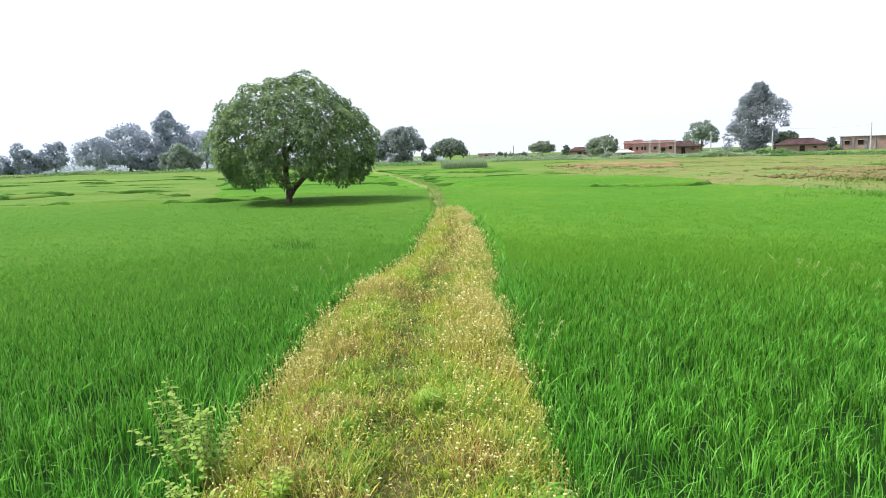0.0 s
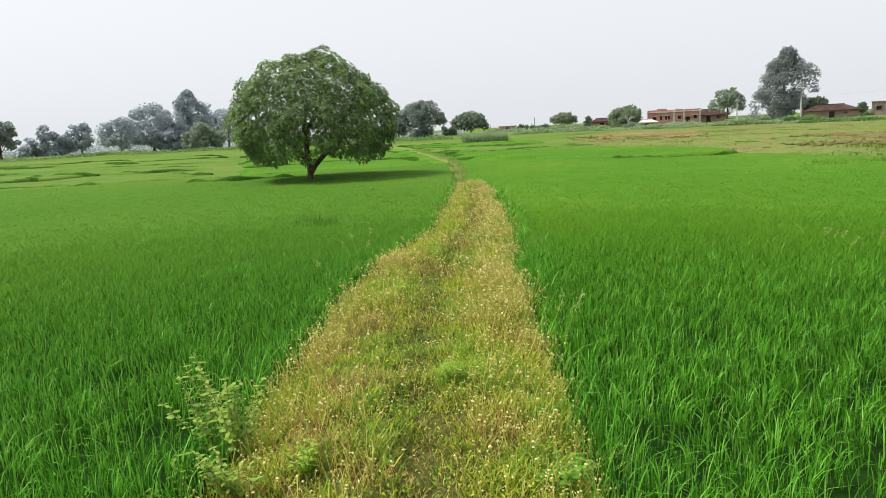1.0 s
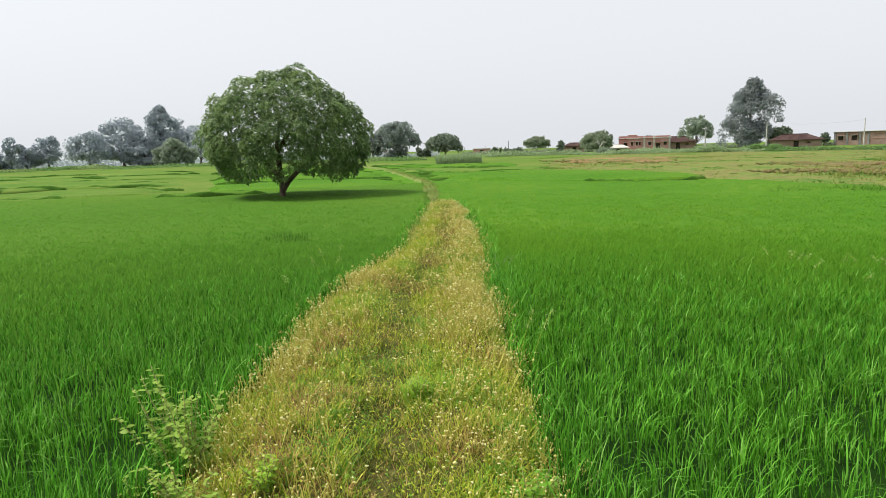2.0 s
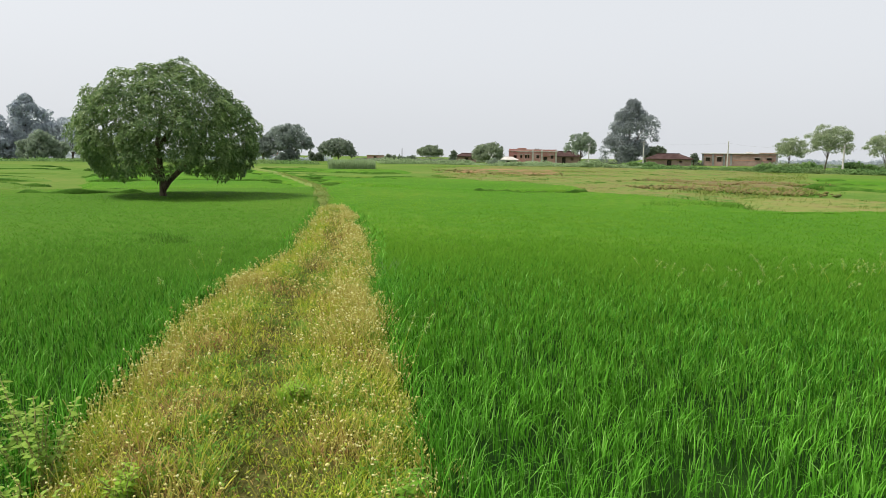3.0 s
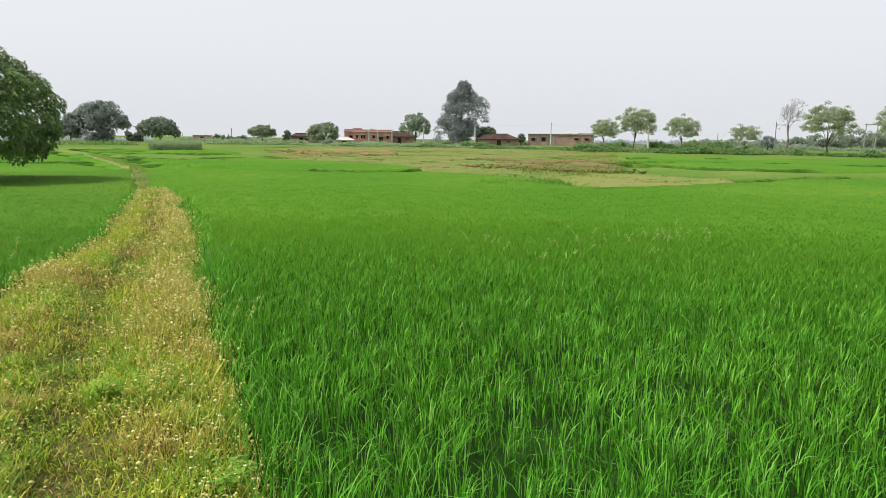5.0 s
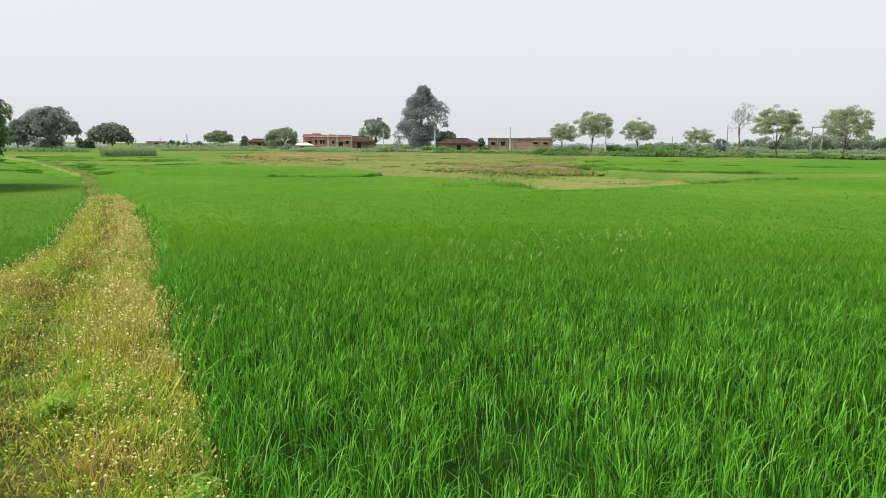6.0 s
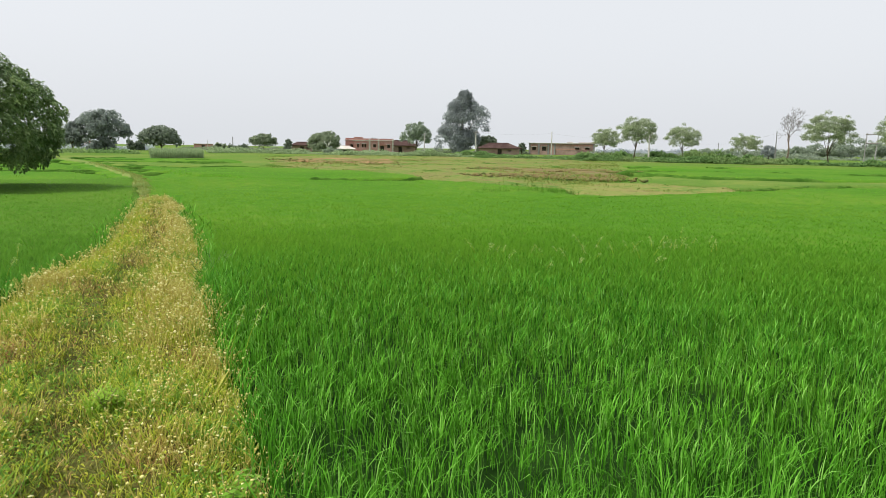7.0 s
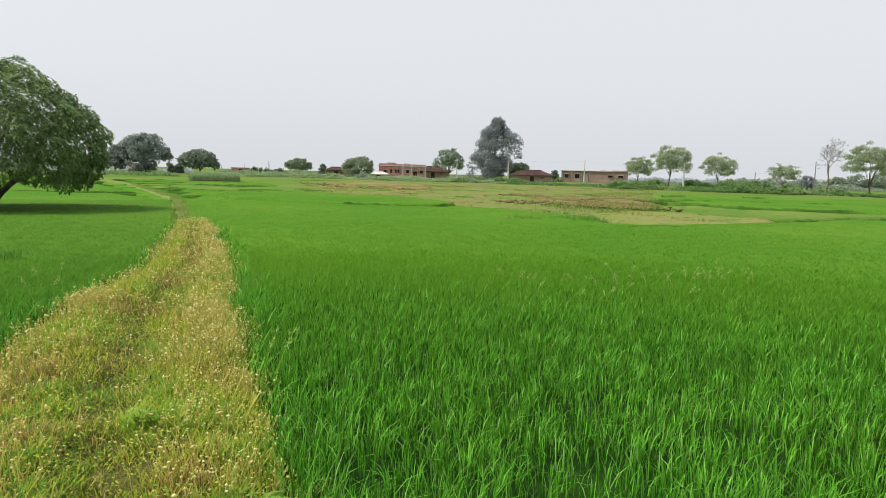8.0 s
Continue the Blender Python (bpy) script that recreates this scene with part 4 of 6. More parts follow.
BUNDS = [
    ([(-36, 44), (-34.6, 44.4), (-33.6, 46.5), (-33.0, 49.4), (-31.8, 49.9), (-30.7, 50.0), (-29.0, 49.4)], 0.42, 0.5),
    ([(-38, 38), (-34.5, 37.7), (-33.3, 38.0), (-31.3, 36.5)], 0.31, 0.25), ([(-31.0, 37.8), (-30.0, 37.6), (-29.0, 36.4)], 0.31, 0.25),
    ([(-28.8, 35.0), (-27.3, 34.9), (-25.4, 35.4)], 0.30, 0.25), ([(-30.6, 30.4), (-28.2, 29.0), (-26.0, 28.8)], 0.32, 0.22), ([(-34.0, 31.2), (-33.2, 31.2)], 0.40, 0.3),
    ([(-27.8, 49.8), (-25.2, 48.0), (-22.0, 47.7)], 0.31, 0.3), ([(-25.6, 40.6), (-23.6, 42.2), (-21.0, 40.9)], 0.31, 0.3), ([(-28.0, 68), (-26.2, 66)], 0.45, 0.5),
    ([(-20.6, 72), (-19.5, 72)], 0.4, 0.4), ([(-24.4, 71), (-23.6, 72)], 0.42, 0.5), ([(-36, 80), (-33.4, 74)], 0.38, 0.5), ([(-28.5, 62), (-26.8, 60.5)], 0.33, 0.4),
    ([(-23.8, 27.0), (-22.2, 27.5), (-19.8, 26.8), (-18.1, 26.6), (-15.4, 26.7), (-13.3, 26.8)], 0.74, 0.3),
    ([(-10.8, 33.7), (-8.3, 32.7), (-6.4, 32.9)], 0.31, 0.25), ([(-4.6, 31.9), (-3.2, 31.8), (-2.0, 31.6)], 0.31, 0.2), ([(-12.6, 38.6), (-9.5, 38.2)], 0.29, 0.2),
    ([(-8.9, 45.5), (-5.9, 45.3), (-3.4, 45.7)], 0.32, 0.28), ([(-3.4, 61), (-1.0, 55.4), (1.4, 54.6)], 0.31, 0.3), ([(-12, 53), (-8, 52)], 0.29, 0.3),
    ([(-0.9, 42.1), (1.6, 41.2), (3.2, 42.1), (6.3, 42.6)], 0.33, 0.28), ([(-0.9, 36.2), (2.0, 36.4), (4.1, 36.0)], 0.28, 0.2), ([(7.9, 35.2), (9.2, 36.4)], 0.36, 0.3), ([(4.6, 48.4), (6.6, 48.6)], 0.36, 0.3),
    ([(11.2, 29.2), (12.8, 29.3), (14.2, 29.0), (16.1, 29.2), (18.9, 29.3), (21.4, 30.2), (22.4, 30.3)], 0.70, 0.26), ([(10.4, 45.5), (13.4, 45.2)], 0.30, 0.25), ([(11.6, 32.8), (16.2, 33.0)], 0.29, 0.2),
    ([(0.0, 64), (5, 62.5)], 0.36, 0.35), ([(-10, 65), (-5.6, 65.4)], 0.34, 0.35), ([(8.0, 57), (10.5, 55)], 0.3, 0.3),
    ([(37.2, 47), (39.3, 48.4), (41.5, 47), (44.6, 44.2), (48.8, 44.6), (52.7, 46.3)], 0.40, 0.3), ([(37.6, 47.8), (39.5, 49.0), (40.6, 49.0)], 0.62, 0.6),
    ([(38.4, 36.8), (40.7, 34.5), (42.4, 32.6)], 0.30, 0.3), ([(42.6, 32.4), (45.5, 32), (47.4, 32.1), (49.6, 35.0)], 0.31, 0.35), ([(49.4, 35.4), (52.7, 39.2)], 0.28, 0.25), ([(53.0, 39.4), (54.4, 40.0)], 0.42, 0.5),
    ([(44.8, 57.4), (47.0, 57.0)], 0.36, 0.3), ([(48.5, 57.4), (51, 58.2)], 0.36, 0.4), ([(53.5, 58), (58, 59.6)], 0.34, 0.3), ([(38.6, 66), (40.6, 64)], 0.4, 0.4), ([(44.8, 68), (46.2, 67)], 0.5, 0.5),
    ([(36, 40.4), (39, 39.6)], 0.36, 0.3), ([(38, 30.6), (41, 29.8), (44, 29.6)], 0.34, 0.25), ([(30, 61), (34, 58.6)], 0.36, 0.35), ([(24, 70), (29, 66)], 0.36, 0.35),
    ([(41, 26.4), (43.5, 26.0)], 0.34, 0.25), ([(33.2, 34.2), (36.5, 33.6)], 0.34, 0.25), ([(44.5, 30.8), (47.5, 30.4)], 0.34, 0.25), ([(21, 48), (24, 46.4)], 0.34, 0.3), ([(14, 57), (18, 55)], 0.34, 0.3), ([(38.5, 56), (43, 54.4)], 0.36, 0.3),
] + FAINT_BUNDS
rank_shade_grass([field_bund(p, h, w, 500 + 7 * k) for k, (p, h, w) in enumerate(BUNDS)] + [([(26.8, 22.2 + k), (29, 22.6 + k), (31, 23.0 + k), (33.9, 23.0 + k)], 0.72, 0.25) for k in (-0.3, 0, 0.2, 0.4)] + [([(30.4, 22.6 + k), (33.9, 22.5 + k)], 0.78, 0.3) for k in (-0.2, 0, 0.2, 0.4, 0.6)], 400)


def soil_clods(lines, seed):
    """Broken clods of earth along the turned bank."""
    g = np.random.default_rng(seed)
    pile = Pile()
    base_v = np.array([(1, 0, 0), (0.31, 0.95, 0.1), (-0.81, 0.59, -0.1), (-0.81, -0.59, 0.1), (0.31, -0.95, 0), (0, 0.1, 0.75), (0, 0, -0.6)])
    base_t = np.array([(k, (k + 1) % 5, 5) for k in range(5)] + [((k + 1) % 5, k, 6) for k in range(5)])
    for pts, n, wide in lines:
        P = np.array([polar(a, r) for a, r in pts])
        d = np.concatenate([[0], np.cumsum(np.hypot(*np.diff(P, axis=0).T))])
        u = g.uniform(0, d[-1], n)
        x, y = np.interp(u, d, P[:, 0]) + g.normal(0, wide * 0.6, n), np.interp(u, d, P[:, 1]) + g.normal(0, wide, n)
        n *= 2
        u, x, y = np.tile(u, 2), np.tile(x, 2) + g.normal(0, 0.5, n), np.tile(y, 2) + g.normal(0, 0.3, n)
        sz = g.uniform(0.05, 0.22, n) * g.uniform(0.4, 1, n)
        v = np.column_stack([x, y, ground_z(x, y) + 0.21])[:, None, :] + base_v[None] * sz[:, None, None] * g.uniform(0.6, 1.3, (n, 7, 1)) * np.array([1.3, 1.0, 0.9])
        pile.add(v.reshape(-1, 3), None, ((np.arange(n) * 7)[:, None, None] + base_t[None]).reshape(-1, 3))
    put("soil_clods", pile.mesh("soil_clods"), M_SOIL, None, "broken brown soil clods along a turned bank", "soil", "", "stuff")


soil_clods([([(26.5, 53), (28.5, 52.5), (32.8, 50.5), (35.6, 52.5), (38.6, 50.5)], 420, 0.9), ([(27, 41), (30, 42), (33.7, 39), (37.4, 39)], 320, 1.3),
            ([(10.0, 73), (14.7, 66), (18.9, 62)], 160, 2.2)], 451)


# ---------------------------------------------------------------- weeds on the bund
def bund_points(y0, y1, per_metre_square, inset=-0.10):
    ys = rng.uniform(y0, y1, int((y1 - y0) * 2.0 * 4000))
    l, r = bund_left(ys) - 0.04 + inset, bund_right(ys) + 0.04 - inset
    xs = rng.uniform(-1.5, 0.9, len(ys))
    ok = (xs > l) & (xs < r)
    xs, ys = xs[ok], ys[ok]
    share = per_metre_square(xs, ys) * (y1 - y0) * 2.4 / int((y1 - y0) * 2.0 * 4000)
    ok = rng.random(len(xs)) < share
    xs, ys = xs[ok], ys[ok]
    beyond = np.maximum(0, np.maximum(bund_left(ys) - xs, xs - bund_right(ys)))
    return np.column_stack([xs, ys, bund_top(xs, ys) - 0.01 - 1.3 * beyond])


def bund_share(x, y):
    """How far across the bund, 0 left edge to 1 right edge."""
    return (x - bund_left(y)) / (bund_right(y) - bund_left(y))


def track_of(x, y):
    worn = np.interp(y, [3, 6, 12, 20], [1.0, 0.95, 0.7, 0.3]) * (0.8 + 0.35 * lumps(x, y, 0.7, 84)).clip(0, 1)
    return worn * np.exp(-((bund_share(x, y) - np.interp(y, [2, 3.1, 4.4, 5.6, 7, 12], [0.60, 0.55, 0.50, 0.46, 0.46, 0.5]) - 0.02 * np.sin(y * 2.3 + 1)) / 0.10) ** 2)


def thin_out(y):
    return np.interp(y, [-7.8, -3, 1.0, 2.0, 4, 8, 12, 20], [0.05, 0.22, 0.6, 1, 1, 0.62, 0.42, 0.36])


def fresh_patch(x, y):
    spots = 0
    for px, py, pr in ((-0.60, 4.65, 0.28), (-0.55, 3.5, 0.22), (0.15, 3.9, 0.35), (0.30, 2.85, 0.3), (-0.2, 5.9, 0.3), (-0.85, 6.4, 0.35), (0.1, 7.2, 0.3)):
        spots = spots + np.exp(-((x - px) ** 2 + (y - py) ** 2) / pr ** 2)
    return np.clip(lumps(x, y, 0.45, 81) * 1.3 + 0.1 + spots, 0, 1.3) * (1 - 0.85 * np.clip(straw_spots(x, y), 0, 1))


def straw_spots(x, y):
    """Burnt-looking reddish patches where the grass has died."""
    spots = 0
    for px, py, pr in ((-0.79, 3.85, 0.26), (-0.85, 3.25, 0.30), (-0.55, 2.85, 0.22), (0.11, 3.25, 0.17), (-0.95, 5.2, 0.35), (0.32, 4.9, 0.3), (-0.6, 7.4, 0.4)):
        spots = spots + np.exp(-((x - px) ** 2 + (y - py) ** 2) / pr ** 2)
    return spots


def straw_patch(x, y):
    return np.clip(np.maximum(lumps(x, y, 0.6, 82) * 1.2 + np.interp(y, [3, 8, 14], [0.0, 0.5, 0.9]), 0.05) + 1.4 * straw_spots(x, y), 0.05, 1.5)


def clumped(x, y):
    """Grass stands in small tussocks with gaps."""
    hollow = 1 - 0.9 * (np.exp(-((x + 0.48) ** 2 + (y - 6.8) ** 2) / 0.02) + np.exp(-(((x - 0.5) / 0.16) ** 2 + ((y - 8.1) / 0.5) ** 2)))
    return (0.35 + 1.15 * np.clip(0.55 + 1.1 * lumps(x, y, 0.15, 83), 0, 1.2)) * hollow


def bund_grass(name, y0, y1, density, height, width, material, label, lean=(0.2, 0.95), inset=-0.10):
    b = bund_points(y0, y1, density, inset)
    n = len(b)
    grow = np.interp(b[:, 1], [4, 9, 20], [1, 1.5, 2.4])
    h = rng.uniform(*height, n) * (1 - 0.55 * track_of(b[:, 0], b[:, 1])) * (0.65 + 0.3 * clumped(b[:, 0], b[:, 1]))
    v, q, t = blades(b, h, rng.uniform(*width, n) * grow, rng.uniform(0, 6.283, n), rng.uniform(*lean, n), 2, 1.25)
    put(name, mesh_from(name, v, q, t), material, None, label, "grass", "", "stuff")


bund_grass("weed_grass", -7.8, 20, lambda x, y: thin_out(y) * 3700 * clumped(x, y) * (1.25 - 0.75 * straw_patch(x, y)).clip(0.12, 2) * (1 - 0.75 * track_of(x, y)), (0.04, 0.13), (0.004, 0.009), M_WEEDGRASS, "yellow-green weed grass covering the bund", (0.5, 0.98))
bund_grass("fresh_grass", -7.8, 20, lambda x, y: thin_out(y) * 3700 * clumped(x, y) * fresh_patch(x, y) * (1 - 0.6 * track_of(x, y)), (0.045, 0.13), (0.004, 0.008), M_FRESH, "fresh green grass patches on the bund", (0.5, 0.98))
bund_grass("dry_grass", -7.8, 20, lambda x, y: thin_out(y) * 450 * straw_patch(x, y) * (1 - 0.5 * track_of(x, y)), (0.05, 0.14), (0.0025, 0.005), M_DRYGRASS, "dry straw-coloured grass stalks on the bund", (0.1, 0.9))
bund_grass("straw_litter", -7.8, 19, lambda x, y: thin_out(y) * 1500 * (straw_patch(x, y) ** 1.6 + 0.45 * track_of(x, y)), (0.05, 0.14), (0.003, 0.006), M_STRAW, "dead brown straw lying tangled on the bund", (0.8, 0.97), -0.02)
bund_grass("trodden_grass", 0, 19, lambda x, y: thin_out(y) * 9500 * track_of(x, y), (0.04, 0.12), (0.004, 0.008), M_TRODDEN, "flattened trodden grass along the foot track", (0.6, 0.95))


def flower_weeds():
    """Thin branching stalks with small round pale heads."""
    b = bund_points(-7.5, 19.5, lambda x, y: thin_out(y) * np.interp(y, [3, 6], [240, 300]) * (0.6 + 0.75 * straw_patch(x, y)) * (1 - 0.92 * track_of(x, y)) * (1 + 1.9 * (np.abs(bund_share(x, y) - 0.5) > 0.36) + 1.8 * (bund_share(x, y) > 0.70)) * np.clip(0.85 + 1.0 * lumps(x, y, 0.3, 86), 0.15, 1.9))
    n = len(b)
    edge = np.abs(bund_share(b[:, 0], b[:, 1]) - 0.5) * 2
    side = np.sign(bund_share(b[:, 0], b[:, 1]) - 0.5)
    h = rng.uniform(0.06, 0.17, n) * (1 - 0.3 * track_of(b[:, 0], b[:, 1])) * (1 + 0.25 * edge)
    az = rng.uniform(0, 6.283, n)
    le = rng.uniform(0.1, 0.75, n)
    out = np.clip(edge - 0.7, 0, 1) * 0.5
    tip = b + np.column_stack([np.cos(az) * h * le + side * out * h, np.sin(az) * h * le, h])
    grow = np.interp(b[:, 1], [3, 6, 10, 19], [1.05, 1.38, 1.7, 2.2])
    w = 0.0016 * grow
    a = rng.uniform(0, 3.14, n)
    sx, sy = np.cos(a) * w, np.sin(a) * w
    off = np.column_stack([sx, sy, 0 * sx])
    v = np.stack([b - off, b + off, tip + off, tip - off], 1).reshape(-1, 3)
    q = (np.arange(n) * 4)[:, None] + np.array([[0, 1, 2, 3]])
    plant = thing("flowering_weed", 0, 0, 0, 0, "thin straw weeds with small round cream flower heads", "weed", "", "stuff")
    stalks = Pile()
    stalks.add(v, q)
    heads = Pile()
    octa_v = np.array([(1, 0, 0), (0.31, 0.95, 0), (-0.81, 0.59, 0), (-0.81, -0.59, 0), (0.31, -0.95, 0), (0, 0, 0.8), (0, 0, -0.9)])
    octa_t = np.array([(k, (k + 1) % 5, 5) for k in range(5)] + [((k + 1) % 5, k, 6) for k in range(5)])
    for share, low in ((1.0, 0.0), (0.45, 0.03), (0.2, 0.05)):
        m = rng.random(n) < share
        c = tip[m] + np.column_stack([rng.normal(0, 0.022, (m.sum(), 2)) * (low > 0), -low * rng.uniform(0.3, 1, m.sum())])
        if low:
            root = tip[m] - (tip[m] - b[m]) * 0.45
            o = off[m] * 0.8
            stalks.add(np.stack([root - o, root + o, c + o, c - o], 1).reshape(-1, 3), (np.arange(m.sum()) * 4)[:, None] + np.array([[0, 1, 2, 3]]))
        s = rng.uniform(0.003, 0.0078, m.sum()) * grow[m]
        hv = c[:, None, :] + octa_v[None] * s[:, None, None] * rng.uniform(0.45, 1.5, (m.sum(), 1, 3)) * rng.uniform(0.65, 1.35, (m.sum(), 7, 1))
        heads.add(hv.reshape(-1, 3), None, ((np.arange(m.sum()) * 7)[:, None, None] + octa_t[None]).reshape(-1, 3))
    put("stalk", stalks.mesh("stalk"), M_DRYGRASS, plant, "thin dry stalks")
    put("flower_head", heads.mesh("flower_head"), M_HEAD, plant, "round cream flower heads")


flower_weeds()


def leaf_shape(length, width, droop=0.25):
    """One folded leaf along +x."""
    xs = (0, 0.3, 0.65, 1.0)
    ws = (0.05, 0.5, 0.42, 0.0)
    v, q, t = [], [], []
    for s, w in zip(xs[:3], ws[:3]):
        z = -droop * s * s * length
        v += [(s * length, -w * width, z + 0.12 * w * width), (s * length, 0, z), (s * length, w * width, z + 0.12 * w * width)]
    v.append((length, 0, -droop * length))
    for i in range(2):
        q += [(i * 3, i * 3 + 1, i * 3 + 4, i * 3 + 3), (i * 3 + 1, i * 3 + 2, i * 3 + 5, i * 3 + 4)]
    t += [(6, 7, 9), (7, 8, 9)]
    return np.array(v), np.array(q), np.array(t)


def simple_leaf(length, width, droop=0.3):
    """A leaf folded along its middle, with a drooping tip."""
    v = np.array([(0, 0, 0), (0.45, -0.5 * width, 0.03), (0.5, 0, -0.25 * droop), (0.45, 0.5 * width, 0.03), (1.0, 0, -droop)]) * length
    return v, np.zeros((0, 4), int), np.array([(0, 1, 2), (0, 2, 3), (1, 4, 2), (2, 4, 3)])


def turned(n, yaw, pitch, roll=None):
    """Rotation arrays that send +x to a bearing and slope."""
    cy, sy, cp, sp = np.cos(yaw), np.sin(yaw), np.cos(pitch), np.sin(pitch)
    roll = np.zeros(n) if roll is None else roll
    cr, sr = np.cos(roll), np.sin(roll)
    x = np.stack([cy * cp, sy * cp, sp], 1)
    y0 = np.stack([-sy, cy, 0 * cy], 1)
    z0 = np.cross(x, y0)
    y = y0 * cr[:, None] + z0 * sr[:, None]
    z = np.cross(x, y)
    return np.stack([x, y, z], 2)


def spread(shape, places, yaw, pitch, size, roll=None):
    v, q, t = shape
    n = len(places)
    R = turned(n, yaw, pitch, roll)
    out = np.einsum("nij,kj->nki", R, v) * np.asarray(size)[:, None, None] + places[:, None, :]
    o = (np.arange(n) * len(v))[:, None, None]
    return out.reshape(-1, 3), (o + q[None]).reshape(-1, 4) if q is not None else None, (o + t[None]).reshape(-1, 3)


def herb_leaves(density, material, size, label):
    """Small broad leaves of low herbs between the grass."""
    b = bund_points(-6, 18, density)
    n = len(b)
    b[:, 2] += rng.uniform(0.01, 0.11, n) * (1 - 0.6 * track_of(b[:, 0], b[:, 1]))
    v, q, t = spread(simple_leaf(1.0, 0.45, 0.3), b, rng.uniform(0, 6.283, n), rng.uniform(-0.3, 0.8, n), rng.uniform(*size, n) * np.interp(b[:, 1], [4, 14], [1, 1.8]), rng.normal(0, 0.5, n))
    put("herb_leaves", mesh_from("herb_leaves", v, q, t), material, None, label, "weed", "", "stuff")


herb_leaves(lambda x, y: thin_out(y) * 1300 * (0.25 + fresh_patch(x, y)) * (1 - 0.6 * track_of(x, y)), M_FRESH, (0.012, 0.032), "small fresh green herb leaves on the bund")
herb_leaves(lambda x, y: thin_out(y) * 1500 * (1.1 - 0.6 * straw_patch(x, y)).clip(0.1, 2) * (1 - 0.5 * track_of(x, y)), M_WEEDGRASS, (0.010, 0.028), "small yellow-green herb leaves on the bund")


def leafy_shrub(name, x, y, height, spread_r, stems, leaves_each, leaf_len, material, label, seed, category="shrub", drift=(0, 0)):
    """Shoots that arch out from one root, each with leaves in pairs."""
    g = np.random.default_rng(seed)
    shrub = thing(name, x, y, bund_top(np.array([x]), np.array([y]))[0] - 0.02 if x > -1.3 else -0.3, 0, label, category)
    leaf = mesh_from("leaf", *leaf_shape(1.0, 0.52, 0.2))
    leaf.materials.append(material)
    us = np.linspace(0, 1, 6)
    for s in range(stems):
        a, r = g.uniform(0, 6.283), spread_r * g.uniform(0.3, 1)
        h = height * g.uniform(0.6, 1.0)
        ex, ey = math.cos(a) * r + drift[0] * h, math.sin(a) * r + drift[1] * h
        pts = [(ex * u ** 1.3 + g.normal(0, 0.006), ey * u ** 1.3 + g.normal(0, 0.006), h * u * (1.1 - 0.1 * u)) for u in us]
        v, q, t = tube(pts, [0.005 * (1 - 0.7 * u) for u in us], 5)
        put("stem", mesh_from("stem", v, q, t, True), M_STEM, shrub)
        turn = g.uniform(0, 3.14)
        for k in range(leaves_each // 2):
            u = 0.3 + 0.7 * (k + g.uniform(0, 0.5)) / (leaves_each // 2)
            p = [np.interp(u, us, [w[c] for w in pts]) for c in range(3)]
            turn += 1.2 + g.normal(0, 0.3)
            for flip in (0, math.pi):
                ob = new("leaf", leaf)
                ob.parent = shrub
                m = leaf_len * g.uniform(0.65, 1.2) * (1.1 - 0.35 * u)
                ob.matrix_basis = Matrix.LocRotScale(p, Euler((g.normal(0, 0.35), g.uniform(-0.55, 0.15), turn + flip + g.normal(0, 0.25))), (m, m, m))
    return shrub


leafy_shrub("shrub", -1.31, 3.27, 0.82, 0.22, 9, 34, 0.058, M_SHRUB, "pale yellow-green shrub with arching leafy shoots", 91, "shrub", (-0.28, 0.05))
leafy_shrub("shrub", -1.22, 3.12, 0.54, 0.22, 10, 28, 0.046, M_SHRUB, "low pale green shrub beside the bund edge", 92, "shrub", (0.1, 0.1))
leafy_shrub("shrub", -1.42, 2.85, 0.46, 0.22, 9, 26, 0.046, M_SHRUB, "low leafy pale green shrub over the rice edge", 97, "shrub", (-0.1, 0.0))
leafy_shrub("shrub", -1.10, 2.72, 0.30, 0.20, 11, 22, 0.040, M_SHRUB, "small pale green leafy shrub in the bund edge", 98, "shrub", (0.05, 0.0))
leafy_shrub("broadleaf_weed", -0.13, 3.92, 0.22, 0.08, 20, 18, 0.034, M_BRIGHT, "bright green broad-leaved weed on the path", 93, "weed")
leafy_shrub("broadleaf_weed", -0.80, 2.85, 0.20, 0.14, 12, 14, 0.038, M_BRIGHT, "bright green leafy weed among dry grass", 94, "weed")
leafy_shrub("broadleaf_weed", 0.38, 2.75, 0.22, 0.16, 13, 16, 0.038, M_FRESH, "green leafy weed at the bund edge", 95, "weed")
# added weed, coloured dark to paint a shaded gap in the growth
leafy_shrub("broadleaf_weed", -0.35, 6.25, 0.10, 0.10, 7, 8, 0.035, M_DARKGRASS, "dark green low weed standing in for a dark gap on the path", 96, "weed")


def grass_clump(name, x, y, z, count, height, width, lean, material, label, seed, radius=0.12):
    g = np.random.default_rng(seed)
    a, r = g.uniform(0, 6.283, count), radius * np.sqrt(g.random(count))
    b = np.column_stack([x + np.cos(a) * r, y + np.sin(a) * r, np.full(count, z)])
    v, q, t = blades(b, g.uniform(*height, count), g.uniform(*width, count), g.uniform(0, 6.283, count), g.uniform(*lean, count), 5, 2.0)
    v = v - np.array([x, y, z])
    ob = put(name, mesh_from(name, v, q, t), material, None, label, "grass clump")
    ob.location = (x, y, z)


